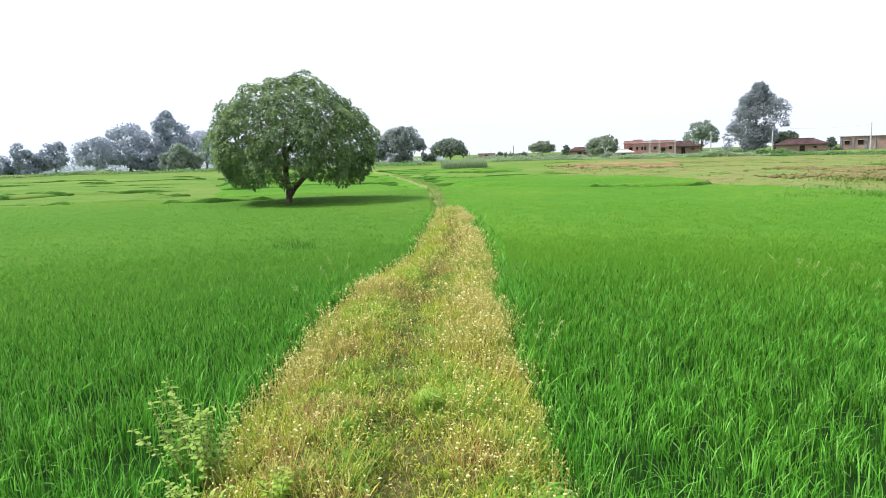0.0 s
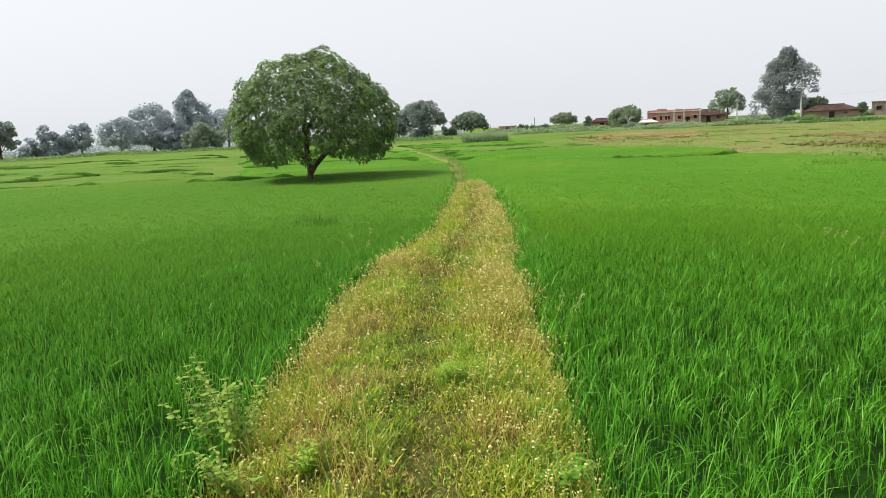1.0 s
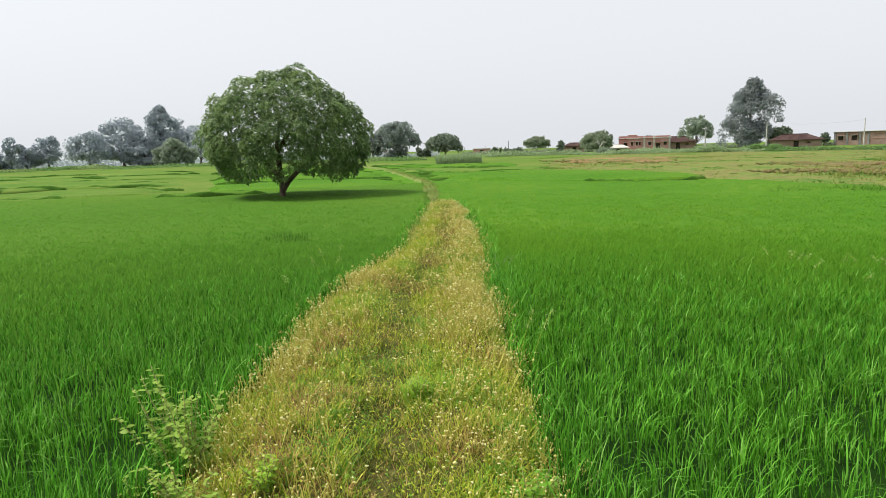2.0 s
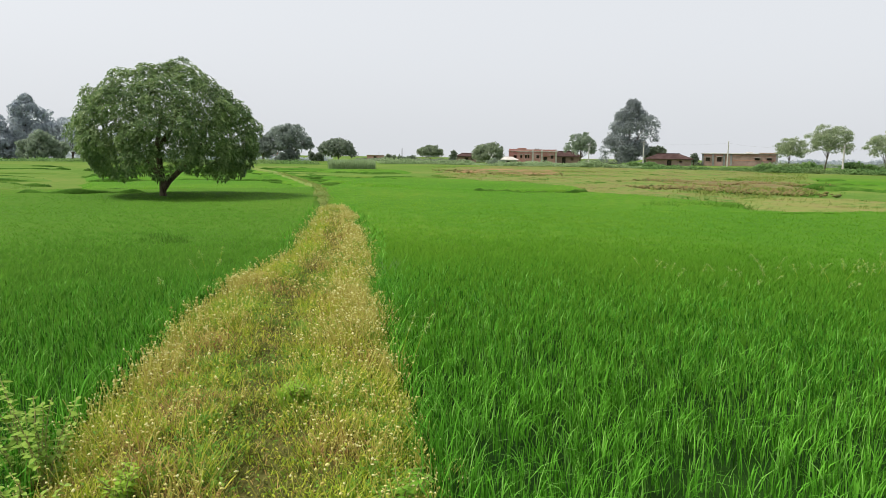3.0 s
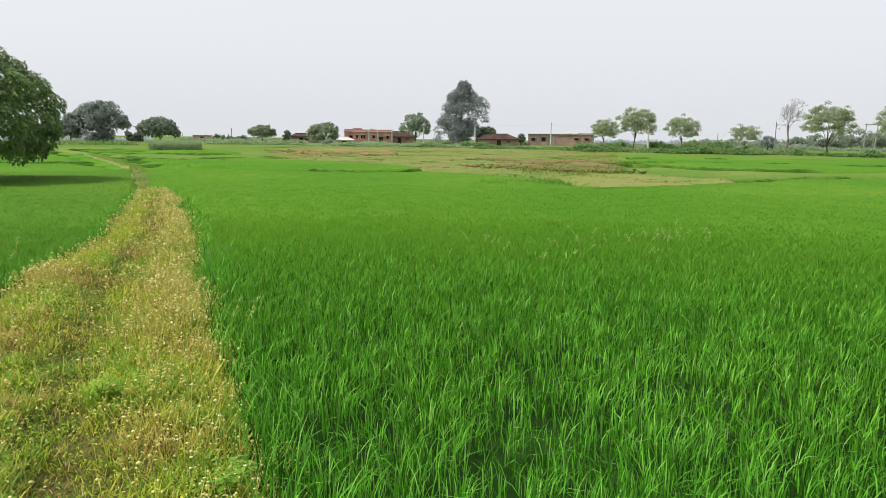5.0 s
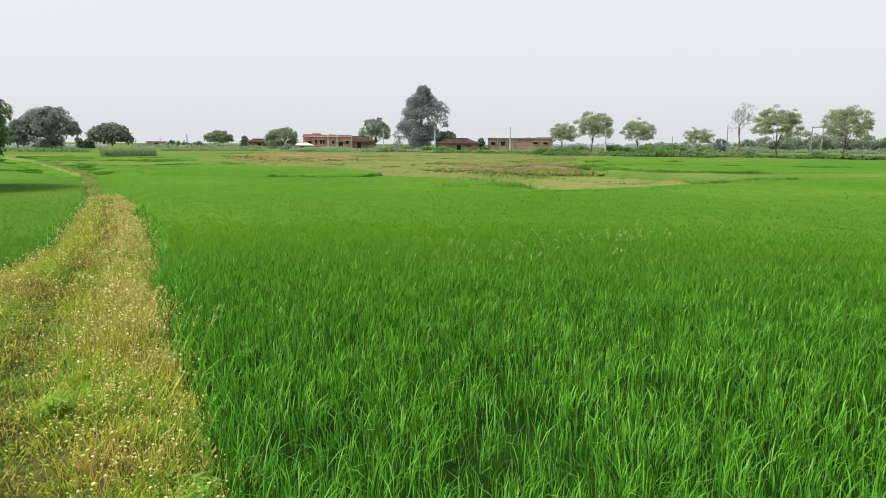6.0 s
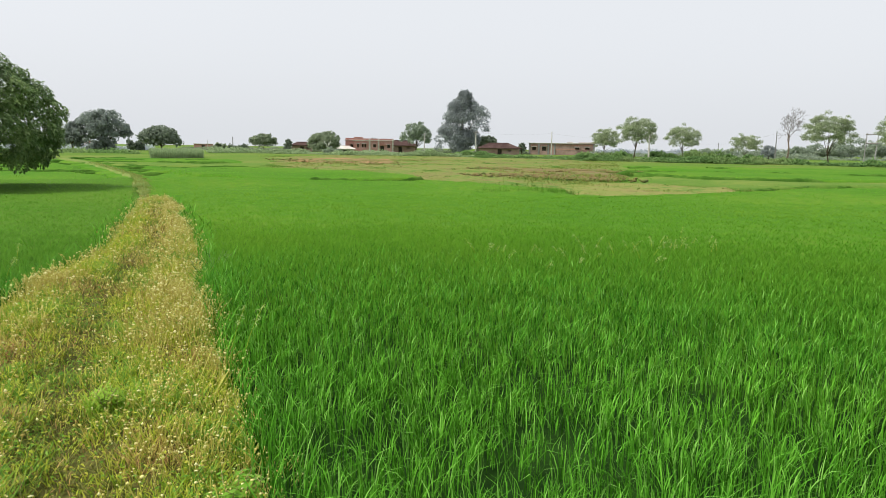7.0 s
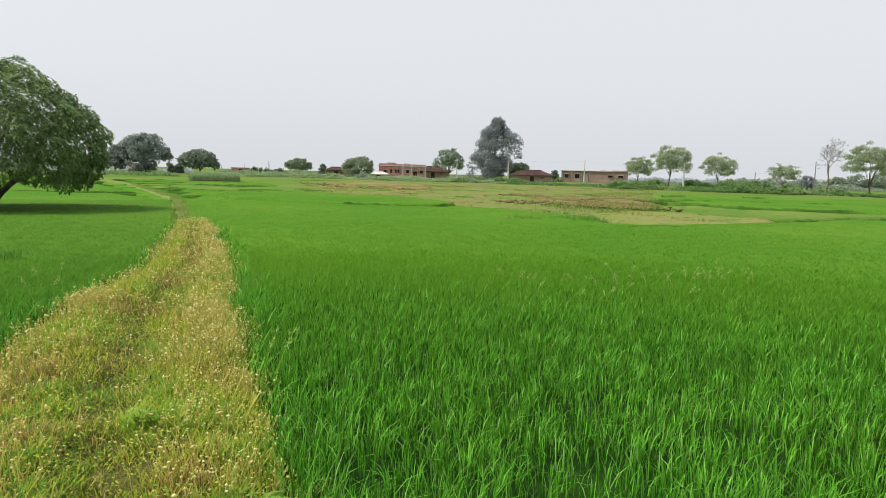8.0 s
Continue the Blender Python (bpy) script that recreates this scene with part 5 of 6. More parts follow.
grass_clump("grass_clump", -0.13, 3.98, 0.03, 150, (0.10, 0.19), (0.006, 0.011), (0.4, 0.95), M_BRIGHT, "bright yellow-green grass tuft on the path", 105, 0.13)
grass_clump("grass_clump", 0.74, 7.3, -0.3, 220, (0.42, 0.62), (0.006, 0.010), (0.3, 0.85), M_RICE, "long arching dark green grass clump by the bund", 101, 0.25)
grass_clump("grass_clump", 0.72, 6.6, -0.3, 200, (0.42, 0.6), (0.006, 0.010), (0.3, 0.85), M_RICE, "arching green grass clump leaning over the rice", 102, 0.22)
grass_clump("grass_clump", 0.66, 8.4, -0.3, 90, (0.42, 0.6), (0.007, 0.011), (0.3, 0.7), M_HEDGE, "dark green grass clump by the bund edge", 103, 0.2)
# added clump whose dark colour paints a shaded hollow in the field
grass_clump("grass_clump", -2.70, 11.9, -0.3, 300, (0.42, 0.56), (0.010, 0.018), (0.2, 0.8), M_DARKGRASS, "dark green grass clump standing in for a dark gap in the rice", 104, 0.4)


def panicle(x, y, height, toward, label, seed):
    """A pale flowering grass stalk that leans over."""
    g = np.random.default_rng(seed)
    ob = thing("grass_stalk", x, y, -0.3, 0, label, "grass stalk", "flowering grass stalks")
    dx, dy = math.cos(toward), math.sin(toward)
    us = np.linspace(0, 1, 8)
    pts = [(dx * 0.35 * height * u ** 2, dy * 0.35 * height * u ** 2, height * (u - 0.12 * u ** 3)) for u in us]
    v, q, t = tube(pts, [0.003 * (1 - 0.6 * u) for u in us], 4)
    put("stalk", mesh_from("stalk", v, q, t, True), M_WEEDGRASS, ob, "thin pale stalk")
    k = 34
    P = np.array([[np.interp(u, us, [p[j] for p in pts]) for j in range(3)] for u in g.uniform(0.78, 1.0, k)])
    v, q, t = spread(leaf_shape(1.0, 0.12, 0.6), P, g.uniform(0, 6.283, k), g.uniform(0.1, 0.9, k), g.uniform(0.02, 0.05, k))
    put("seed_spray", mesh_from("seed_spray", v, q, t), M_SPRAY, ob, "loose pale seed spray")


panicle(0.60, 4.55, 0.80, 0.7, "pale arching grass stalk leaning over the rice", 111)
panicle(0.55, 4.75, 0.74, 0.9, "thin pale grass stalk at the bund edge", 112)
pg = np.random.default_rng(5)
for k in range(44):
    u = pg.random()
    panicle(4.1 + 3.7 * u + pg.normal(0, 0.22), 7.75 - 0.2 * u + pg.normal(0, 0.42), pg.uniform(0.50, 0.68), pg.uniform(0, 6.28), "pale flowering weed stalk standing above the rice", 120 + k)
for k in range(5):
    panicle(-1.7 + pg.normal(0, 0.25), 7.5 + k * 0.45, pg.uniform(0.6, 0.8), pg.uniform(0, 6.28), "thin pale grass stalk standing above the rice", 190 + k)


# ---------------------------------------------------------------- trees
def mango_tree():
    g = np.random.default_rng(3)
    tree = thing("mango_tree", TREE_X, TREE_Y, -0.3, 0, "dense dark green mango tree with a low forked trunk", "tree")

    def limb(name, pts, radii, sides=10):
        v, q, t = tube(pts, radii, sides)
        put(name, mesh_from(name, v, q, t, True), M_BARK, tree)

    limb("trunk", [(0, 0, -0.1), (0.0, 0, 0.12), (-0.02, 0, 0.5), (-0.02, 0.03, 0.95), (-0.10, 0.05, 1.5), (-0.15, 0.1, 2.2), (0.0, 0.2, 3.2)], [0.18, 0.13, 0.108, 0.105, 0.09, 0.08, 0.05])
    limb("limb", [(0.0, 0, 0.60), (0.22, -0.08, 0.90), (0.55, -0.15, 1.22), (1.0, -0.25, 1.55), (1.7, -0.3, 2.2)], [0.10, 0.09, 0.085, 0.075, 0.05])
    limb("limb", [(-0.04, 0.03, 0.95), (-0.3, -0.1, 1.35), (-0.7, -0.25, 1.8), (-1.3, -0.4, 2.4)], [0.11, 0.10, 0.08, 0.04])
    limb("limb", [(-0.10, 0.05, 1.4), (-0.2, 0.5, 1.9), (-0.4, 1.1, 2.5)], [0.10, 0.08, 0.04])
    limb("limb", [(0.9, -0.2, 1.45), (1.0, 0.4, 1.9), (1.3, 1.0, 2.4)], [0.08, 0.06, 0.03])
    limb("limb", [(-0.12, 0.1, 2.0), (0.4, -0.2, 2.7), (0.8, -0.6, 3.4)], [0.09, 0.07, 0.03])
    # crown: lobes over a dome, each set with whorls of long leaves
    C = np.array([0.24, 0.0, 2.30])
    lobes = []
    N = 140
    for k in range(N):
        se = -0.60 + 1.6 * (k + 0.5) / N
        e, a = math.asin(se), k * 2.39996 + g.normal(0, 0.12)
        rz = 2.34 if e > 0 else 1.84
        m = g.uniform(0.90, 1.05)
        flat = math.cos(e) ** 1.28 * (2.70 if e > -0.1 else 2.70 + 0.42 * math.sin(e)) * m
        p = C + np.array([math.cos(a) * flat, math.sin(a) * flat, math.sin(e) * rz * m])
        if p[2] < (1.80 if -0.5 < p[0] < 1.9 and p[1] < 1.0 else 1.62) and math.hypot(p[0], p[1]) < 1.6:
            continue
        lobes.append((p, g.uniform(0.30, 0.52) * (1 - 0.3 * max(0, se - 0.6))))
    places, outward = [], []
    for p, r in lobes:
        n = int(84 * (r / 0.45) ** 2)
        d = g.normal(size=(n, 3))
        d /= np.linalg.norm(d, axis=1)[:, None]
        away = (p - C) / np.linalg.norm(p - C)
        d = d[(d @ away > -0.35)]
        places.append(p + d * r * np.array([1, 1, 0.8]) * g.uniform(0.75, 1.05, (len(d), 1)))
        outward.append(d * 0.7 + away * 0.5)
    inner = g.normal(size=(2600, 3))
    inner /= np.linalg.norm(inner, axis=1)[:, None]
    inner = inner * np.array([2.3, 2.3, 1.7]) * g.uniform(0.3, 1.0, (2600, 1)) ** 0.5 + C
    inner = inner[inner[:, 2] > 1.75]
    places.append(inner)
    outward.append((inner - C) / 2)
    P, D = np.concatenate(places), np.concatenate(outward)
    D = D + np.array([0, 0, 0.55])
    D /= np.linalg.norm(D, axis=1)[:, None] + 1e-6
    k = 7
    n = len(P)
    ring = np.tile(np.arange(k) * 2 * np.pi / k, n) + g.normal(0, 0.35, n * k) + np.repeat(g.uniform(0, 6.283, n), k)
    P, D = np.repeat(P, k, 0) + g.normal(0, 0.015, (n * k, 3)), np.repeat(D, k, 0) + g.normal(0, 0.18, (n * k, 3))
    T = np.cross(D, np.array([0.31, 0.52, 0.8]))
    T /= np.linalg.norm(T, axis=1)[:, None] + 1e-6
    B = np.cross(D, T)
    # long leaves fan out round each twig's end and hang
    along = T * np.cos(ring)[:, None] + B * np.sin(ring)[:, None] + D * g.uniform(0.05, 0.7, (n * k, 1)) + np.array([0, 0, -0.04])
    yaw = np.arctan2(along[:, 1], along[:, 0])
    pitch = np.arctan2(along[:, 2], np.hypot(along[:, 0], along[:, 1]))
    size = g.uniform(0.095, 0.165, n * k) * np.repeat(g.uniform(0.75, 1.15, n), k)
    v, q, t = spread(simple_leaf(1.0, 0.42, 0.22), P, yaw, pitch, size, g.normal(0, 0.35, n * k))
    put("crown", mesh_from("crown", v, q, t), M_MANGO, tree, "dense drooping dark green leaves")


mango_tree()

CLUMP = (np.array([(0, -0.2, 0), (0.85, -0.36, 0.05), (1.0, 0.2, -0.1), (0.12, 0.38, 0.05)]), np.array([(0, 1, 2, 3)]), np.zeros((0, 3), int))


def shingled(shape, places, outward, size, loose, g):
    """Leaf sprays that lie over the surface of a crown, turned at random and a little loose."""
    n = len(places)
    z = outward + g.normal(0, loose, (n, 3))
    z /= np.linalg.norm(z, axis=1)[:, None] + 1e-6
    a = g.normal(size=(n, 3))
    x = np.cross(a, z)
    x /= np.linalg.norm(x, axis=1)[:, None] + 1e-6
    R = np.stack([x, np.cross(z, x), z], 2)
    v, q, t = shape
    out = np.einsum("nij,kj->nki", R, v) * np.asarray(size)[:, None, None] + places[:, None, :]
    o = (np.arange(n) * len(v))[:, None, None]
    return out.reshape(-1, 3), (o + q[None]).reshape(-1, 4), (o + t[None]).reshape(-1, 3)


def far_tree(az, dist, width, height, bare, shape, material, label, seed, leaf=0.5, count=2600, name="tree", bark=None, lean=0.0, gaps=0.0, group=""):
    """A tree by its bearing and distance, the crown's width, the height and the height of the clear trunk."""
    g = np.random.default_rng(seed)
    x, y = polar(az, dist)
    tree = thing(name, x, y, float(ground_z(x, y)) - 0.05, -az, label, "tree", group)
    bark = bark or M_BARK
    R, H = width / 2, height
    tr = 0.013 * height if shape == "umbrella" else 0.02 * height + 0.05

    def limb(nm, pts, radii, sides=6):
        v, q, t = tube(pts, radii, sides)
        put(nm, mesh_from(nm, v, q, t, True), bark, tree)

    fork = max(bare, 0.15 * H)
    limb("trunk", [(0, 0, -0.1), (lean * 0.3, 0, fork * 0.35), (lean * 0.7, 0.05, fork * 0.75), (lean, 0, fork), (lean * 1.1, 0, (fork + H) / 2)], [tr * 1.4, tr, tr * 0.85, tr * 0.75, tr * 0.25], 8)
    lobes = []
    if shape == "dome":
        n = 72
        for k in range(n):
            a, e = g.uniform(0, 6.283), math.asin(g.uniform(-0.52 if bare < 0.85 else -0.25, 1.0))
            s = g.uniform(0.55, 0.88)
            lobes.append((np.array([math.cos(a) * math.cos(e) ** 0.7 * R * s, math.sin(a) * math.cos(e) ** 0.7 * R * s, fork + (H - fork) * (0.34 + 0.56 * math.sin(e) * g.uniform(0.85, 1.05))]), R * g.uniform(0.15, 0.30)))
    elif shape == "tall":
        for k in range(96):
            u = g.uniform(0, 1)
            wide = np.interp(u, [0, 0.3, 0.5, 0.72, 0.88, 1], [0.95, 1.0, 0.95, 0.78, 0.55, 0.25])
            a = g.uniform(0, 6.283)
            s = g.uniform(0.40, 0.92) * wide
            lobes.append((np.array([math.cos(a) * R * s + 0.36 * R * (u - 0.3), math.sin(a) * R * s, fork + (H - fork) * (0.02 + 0.88 * u)]), R * g.uniform(0.17, 0.31)))
    elif shape == "airy":
        for k in range(100):
            a, e = g.uniform(0, 6.283), math.asin(g.uniform(-0.42, 1.0))
            s = g.uniform(0.72, 0.9) if k < 62 else g.uniform(0.2, 0.7)
            lobes.append((np.array([math.cos(a) * math.cos(e) ** 0.75 * R * s, math.sin(a) * math.cos(e) ** 0.75 * R * s, fork + (H - fork) * (0.36 + 0.55 * math.sin(e) * s / 0.85)]), R * g.uniform(0.11, 0.18)))
    elif shape == "leaning":
        for k in range(120):
            u = g.uniform(0, 1) ** 1.1
            left = np.interp(u, [0, 0.2, 0.4, 0.6, 0.8, 0.95, 1], [-1.0, -0.98, -0.84, -0.66, -0.55, -0.2, 0.0])
            right = np.interp(u, [0, 0.2, 0.38, 0.6, 0.75, 0.86, 1], [0.5, 0.68, 0.98, 1.0, 0.95, 0.5, 0.2])
            rad = R * g.uniform(0.13, 0.23)
            half = max(0.05 * R, (right - left) * R / 2 - rad)
            lobes.append((np.array([(left + right) * R / 2 + half * g.uniform(-1, 1), half * g.uniform(-0.8, 0.8), rad * 0.7 + (H - rad * 1.5) * u]), rad))
    elif shape == "umbrella":
        zc, rz = 0.57 * H, 0.39 * H
        for k in range(130):
            a, e = g.uniform(0, 6.283), math.asin(g.uniform(-0.55, 1.0))
            m = g.uniform(0.25, 1.0) ** 0.6
            lobes.append((np.array([math.cos(a) * math.cos(e) ** 0.8 * R * 0.88 * m + lean, math.sin(a) * math.cos(e) ** 0.8 * R * 0.88 * m, zc + rz * math.sin(e) * m]), R * g.uniform(0.11, 0.19)))
    elif shape == "mass":
        for k in range(90):
            a, s = g.uniform(0, 6.283), math.sqrt(g.random())
            px = math.cos(a) * R * s * 0.92
            hump = 0.62 + 0.38 * math.sin(2.3 * px / R + seed) ** 2
            lobes.append((np.array([px, math.sin(a) * R * 0.5 * s, H * hump * g.uniform(0.12, 0.86)]), R * g.uniform(0.10, 0.20)))
    for k in range(7):
        p, r = lobes[g.integers(len(lobes))]
        m = np.array([lean * 0.9, 0, fork * g.uniform(0.75, 1.0)])
        limb("limb", [m, m * 0.6 + p * 0.4 + np.array([0, 0, (p[2] - m[2]) * 0.05]), p], [tr * 0.42, tr * 0.25, tr * 0.08], 5)
    pile = Pile()
    # crowns whose leaf colour carries the haze
    hazy = material in (M_HAZEGREY, M_HAZELEAF, M_HAZESLATE, M_MIDHAZE)
    w = np.array([r for _, r in lobes]) ** 2
    for (p, r), c in zip(lobes, ((1.9 if hazy else 1.4) * count * w / w.sum()).astype(int)):
        d = g.normal(size=(c, 3))
        d /= np.linalg.norm(d, axis=1)[:, None]
        d = d[d[:, 2] > -0.75]
        P = p + d * r * np.array([1.1, 1.1, 0.7 if shape == "umbrella" else 0.85]) * g.uniform(0.45 + 0.3 * (gaps == 0), 1.08, (len(d), 1))
        v, q, t = shingled(CLUMP, P, d * np.array([1, 1, 0.9]) + (0, 0, 0.25), leaf * (0.76 if hazy else 1.02) * g.uniform(0.5, 1.25, len(d)), 0.28 if hazy else 0.42, g)
        pile.add(v, q, t)
    put("crown", pile.mesh("crown"), material, tree)
    return tree


def bare_tree(az, dist, height, label, seed, trunk=M_BARK, twigs=M_GREYTWIG, deepest=6, spread_out=0.6, thick=0.15, name="bare_tree"):
    g = np.random.default_rng(seed)
    x, y = polar(az, dist)
    tree = thing(name, x, y, float(ground_z(x, y)) - 0.05, -az, label, "tree")
    fine = Pile()

    def grow(p, d, length, rad, depth):
        pts, q = [Vector(p)], Vector(p)
        for k in range(4):
            d = (d + Vector((g.normal(0, 0.13), g.normal(0, 0.13), 0.05))).normalized()
            q = q + d * length / 4
            pts.append(q.copy())
        v, f, t = tube(pts, [rad * (1 - 0.1 * k) for k in range(5)], 6 if depth < 2 else 3)
        if depth < 2:
            put("trunk" if depth == 0 else "limb", mesh_from("limb", v, f, t, True), trunk if depth < 2 else twigs, tree)
        else:
            fine.add(v, f, t)
        if depth < deepest:
            for k in range(2 if depth < 1 else 3):
                a = g.uniform(0, 6.283)
                s = d.orthogonal().normalized()
                side = s * math.cos(a) + d.cross(s) * math.sin(a)
                grow(pts[-1 if k < 2 else 3], (d + side * g.uniform(0.66, 1.4) * spread_out).normalized(), length * g.uniform(0.62, 0.78), max(rad * 0.60, 0.014), depth + 1)

    grow((0, 0, -0.1), Vector((0.02, 0, 1)).normalized(), height * 0.38, thick, 0)
    put("twig", fine.mesh("twig"), twigs, tree, "fine leafless twigs")


FT = far_tree
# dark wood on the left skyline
FT(-37.4, 140, 9.0, 8.2, 0.6, "dome", M_HAZESLATE, "broad grey-green tree at the far field edge", 201, 0.55, 3000)
FT(-35.0, 143, 6.5, 7.4, 0.8, "airy", M_HAZESLATE, "grey-green tree with an open ragged crown", 202, 0.55, 2600)
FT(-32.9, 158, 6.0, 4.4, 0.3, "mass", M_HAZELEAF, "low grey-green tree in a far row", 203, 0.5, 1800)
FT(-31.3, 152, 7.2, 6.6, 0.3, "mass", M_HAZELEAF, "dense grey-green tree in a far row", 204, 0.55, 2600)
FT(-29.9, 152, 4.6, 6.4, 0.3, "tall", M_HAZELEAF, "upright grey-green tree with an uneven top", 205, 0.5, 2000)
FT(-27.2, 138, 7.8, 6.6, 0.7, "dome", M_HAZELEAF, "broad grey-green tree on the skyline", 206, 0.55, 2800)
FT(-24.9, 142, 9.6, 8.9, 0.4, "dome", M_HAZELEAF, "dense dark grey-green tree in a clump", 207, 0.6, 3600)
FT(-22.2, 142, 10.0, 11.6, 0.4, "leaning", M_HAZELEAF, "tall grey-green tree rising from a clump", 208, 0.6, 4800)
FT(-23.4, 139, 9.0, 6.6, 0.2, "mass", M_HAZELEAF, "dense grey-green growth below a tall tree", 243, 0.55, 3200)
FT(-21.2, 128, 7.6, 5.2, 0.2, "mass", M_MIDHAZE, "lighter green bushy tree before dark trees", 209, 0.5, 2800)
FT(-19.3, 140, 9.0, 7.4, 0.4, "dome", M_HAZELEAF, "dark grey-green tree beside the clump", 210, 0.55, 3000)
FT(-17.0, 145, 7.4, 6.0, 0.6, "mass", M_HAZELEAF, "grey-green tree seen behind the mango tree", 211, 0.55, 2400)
FT(-5.5, 142, 4.4, 5.6, 0.5, "tall", M_HAZESLATE, "narrow dark grey-green tree", 212, 0.5, 2000)
FT(-3.35, 140, 9.6, 8.0, 1.3, "airy", M_HAZESLATE, "round-crowned dark tree with airy gaps", 213, 0.5, 4200)
FT(-3.6, 138, 5.2, 2.7, 0.1, "mass", M_HAZESLATE, "dense low growth below the round-crowned tree", 240, 0.45, 2200)
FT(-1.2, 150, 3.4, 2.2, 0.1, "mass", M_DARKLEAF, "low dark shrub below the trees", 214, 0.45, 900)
FT(0.62, 130, 7.2, 4.1, 0.9, "dome", M_DARKLEAF, "low spreading dark green tree", 215, 0.45, 3000)
# trees of the village
FT(4.95, 150, 2.5, 1.9, 0.2, "mass", M_MIDLEAF, "small round green bush near the village", 216, 0.4, 800)
FT(6.3, 150, 4.2, 1.6, 0.1, "mass", M_DARKLEAF, "low dark bush by a village pole", 217, 0.4, 900)
FT(8.35, 145, 6.1, 3.7, 0.8, "umbrella", M_MIDLEAF, "light green spreading tree by the village", 218, 0.26, 5200)
FT(10.27, 150, 1.6, 2.7, 0.3, "tall", M_DARKLEAF, "small dark upright tree", 219, 0.4, 700)
FT(13.3, 128, 6.2, 3.9, 0.8, "dome", M_MIDLEAF, "dull green rounded tree with white limbs", 220, 0.28, 5200, "tree", M_PALEBARK)
bare_tree(13.5, 121, 3.0, "small tree with chalky white forked limbs before a rounded tree", 241, M_WHITEBARK, M_WHITEBARK, 3, 0.75, 0.10, "tree")
FT(13.9, 119, 3.4, 1.3, 0.1, "mass", M_MIDHAZE, "low green bush round a white-limbed tree", 244, 0.3, 700, "shrub")
FT(17.4, 173, 2.2, 3.95, 2.7, "umbrella", M_HAZESLATE, "small flat-topped tree behind the pink house", 242, 0.3, 500)
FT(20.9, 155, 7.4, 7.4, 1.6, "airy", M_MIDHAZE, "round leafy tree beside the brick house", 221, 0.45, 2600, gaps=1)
FT(24.75, 165, 14.2, 15.3, 1.5, "leaning", M_HAZEGREY, "tall broad grey-green tree over the village", 222, 0.5, 10500)
FT(26.9, 170, 5.6, 4.3, 0.5, "dome", M_MIDLEAF, "rounded green tree behind a tiled house", 223, 0.5, 1800)
FT(29.8, 165, 1.8, 2.8, 0.8, "tall", M_DARKLEAF, "small dark tree between two houses", 224, 0.4, 600)
# open trees along the hedge
FT(36.5, 118, 5.4, 5.3, 1.5, "umbrella", M_PALELEAF, "light green thorn tree with an open crown", 231, 0.15, 6670, gaps=1, group="thorn trees along the hedge", lean=0.2)
FT(38.95, 108, 6.6, 6.9, 2.2, "umbrella", M_PALELEAF, "light green flat-topped thorn tree by the hedge", 232, 0.15, 8990, gaps=1, group="thorn trees along the hedge", lean=0.3)
FT(42.75, 118, 6.2, 6.0, 1.6, "umbrella", M_PALELEAF, "open thorn tree with a tilted crown", 233, 0.15, 6670, gaps=1, group="thorn trees along the hedge", lean=-0.2)
FT(47.25, 118, 5.0, 4.5, 1.0, "umbrella", M_PALELEAF, "small thorn tree with upswept limbs", 234, 0.15, 4350, gaps=1, group="thorn trees along the hedge")
FT(48.9, 140, 2.7, 2.7, 0.4, "dome", M_HAZEGREY, "small round grey-green tree", 235, 0.36, 900, gaps=1)
bare_tree(50.15, 108, 7.1, "leafless grey tree with fine bare twigs", 236)
FT(52.9, 108, 7.0, 7.4, 1.3, "umbrella", M_PALELEAF, "broad light green thorn tree with low limbs", 237, 0.15, 10150, gaps=1, group="thorn trees along the hedge", lean=-0.2)
FT(57.2, 106, 7.0, 7.0, 1.3, "umbrella", M_PALELEAF, "light green thorn tree beside the pole frame", 238, 0.15, 10150, gaps=1, group="thorn trees along the hedge", lean=0.2)
FT(61.5, 112, 6.0, 6.6, 1.3, "umbrella", M_PALELEAF, "light green thorn tree at the end of the row", 239, 0.15, 7250, gaps=1, group="thorn trees along the hedge")


# hazy trees beyond the hedge on the right
for k, (az, width, height) in enumerate(((50.9, 11, 3.2), (52.6, 12, 4.6), (54.3, 14, 6.4), (56.0, 10, 5.0), (57.6, 13, 5.6), (59.4, 12, 4.8), (61.5, 13, 5.6), (45.2, 14, 2.0), (48.2, 15, 2.2))):
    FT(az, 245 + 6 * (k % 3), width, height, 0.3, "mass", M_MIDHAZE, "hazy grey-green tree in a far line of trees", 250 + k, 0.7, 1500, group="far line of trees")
# low bushes just behind the hedge
for k, (az, width, height) in enumerate(((35.6, 4.0, 1.0), (37.6, 5.0, 1.2), (40.9, 4.6, 1.4), (44.2, 6.0, 1.6), (45.8, 3.4, 1.0), (41.9, 3.2, 0.9), (47.9, 3.0, 1.0))):
    FT(az, 112, width, height, 0.1, "mass", M_HEDGE, "low green bush standing behind the hedge", 270 + k, 0.36, 900, "bush", group="bushes behind the hedge")


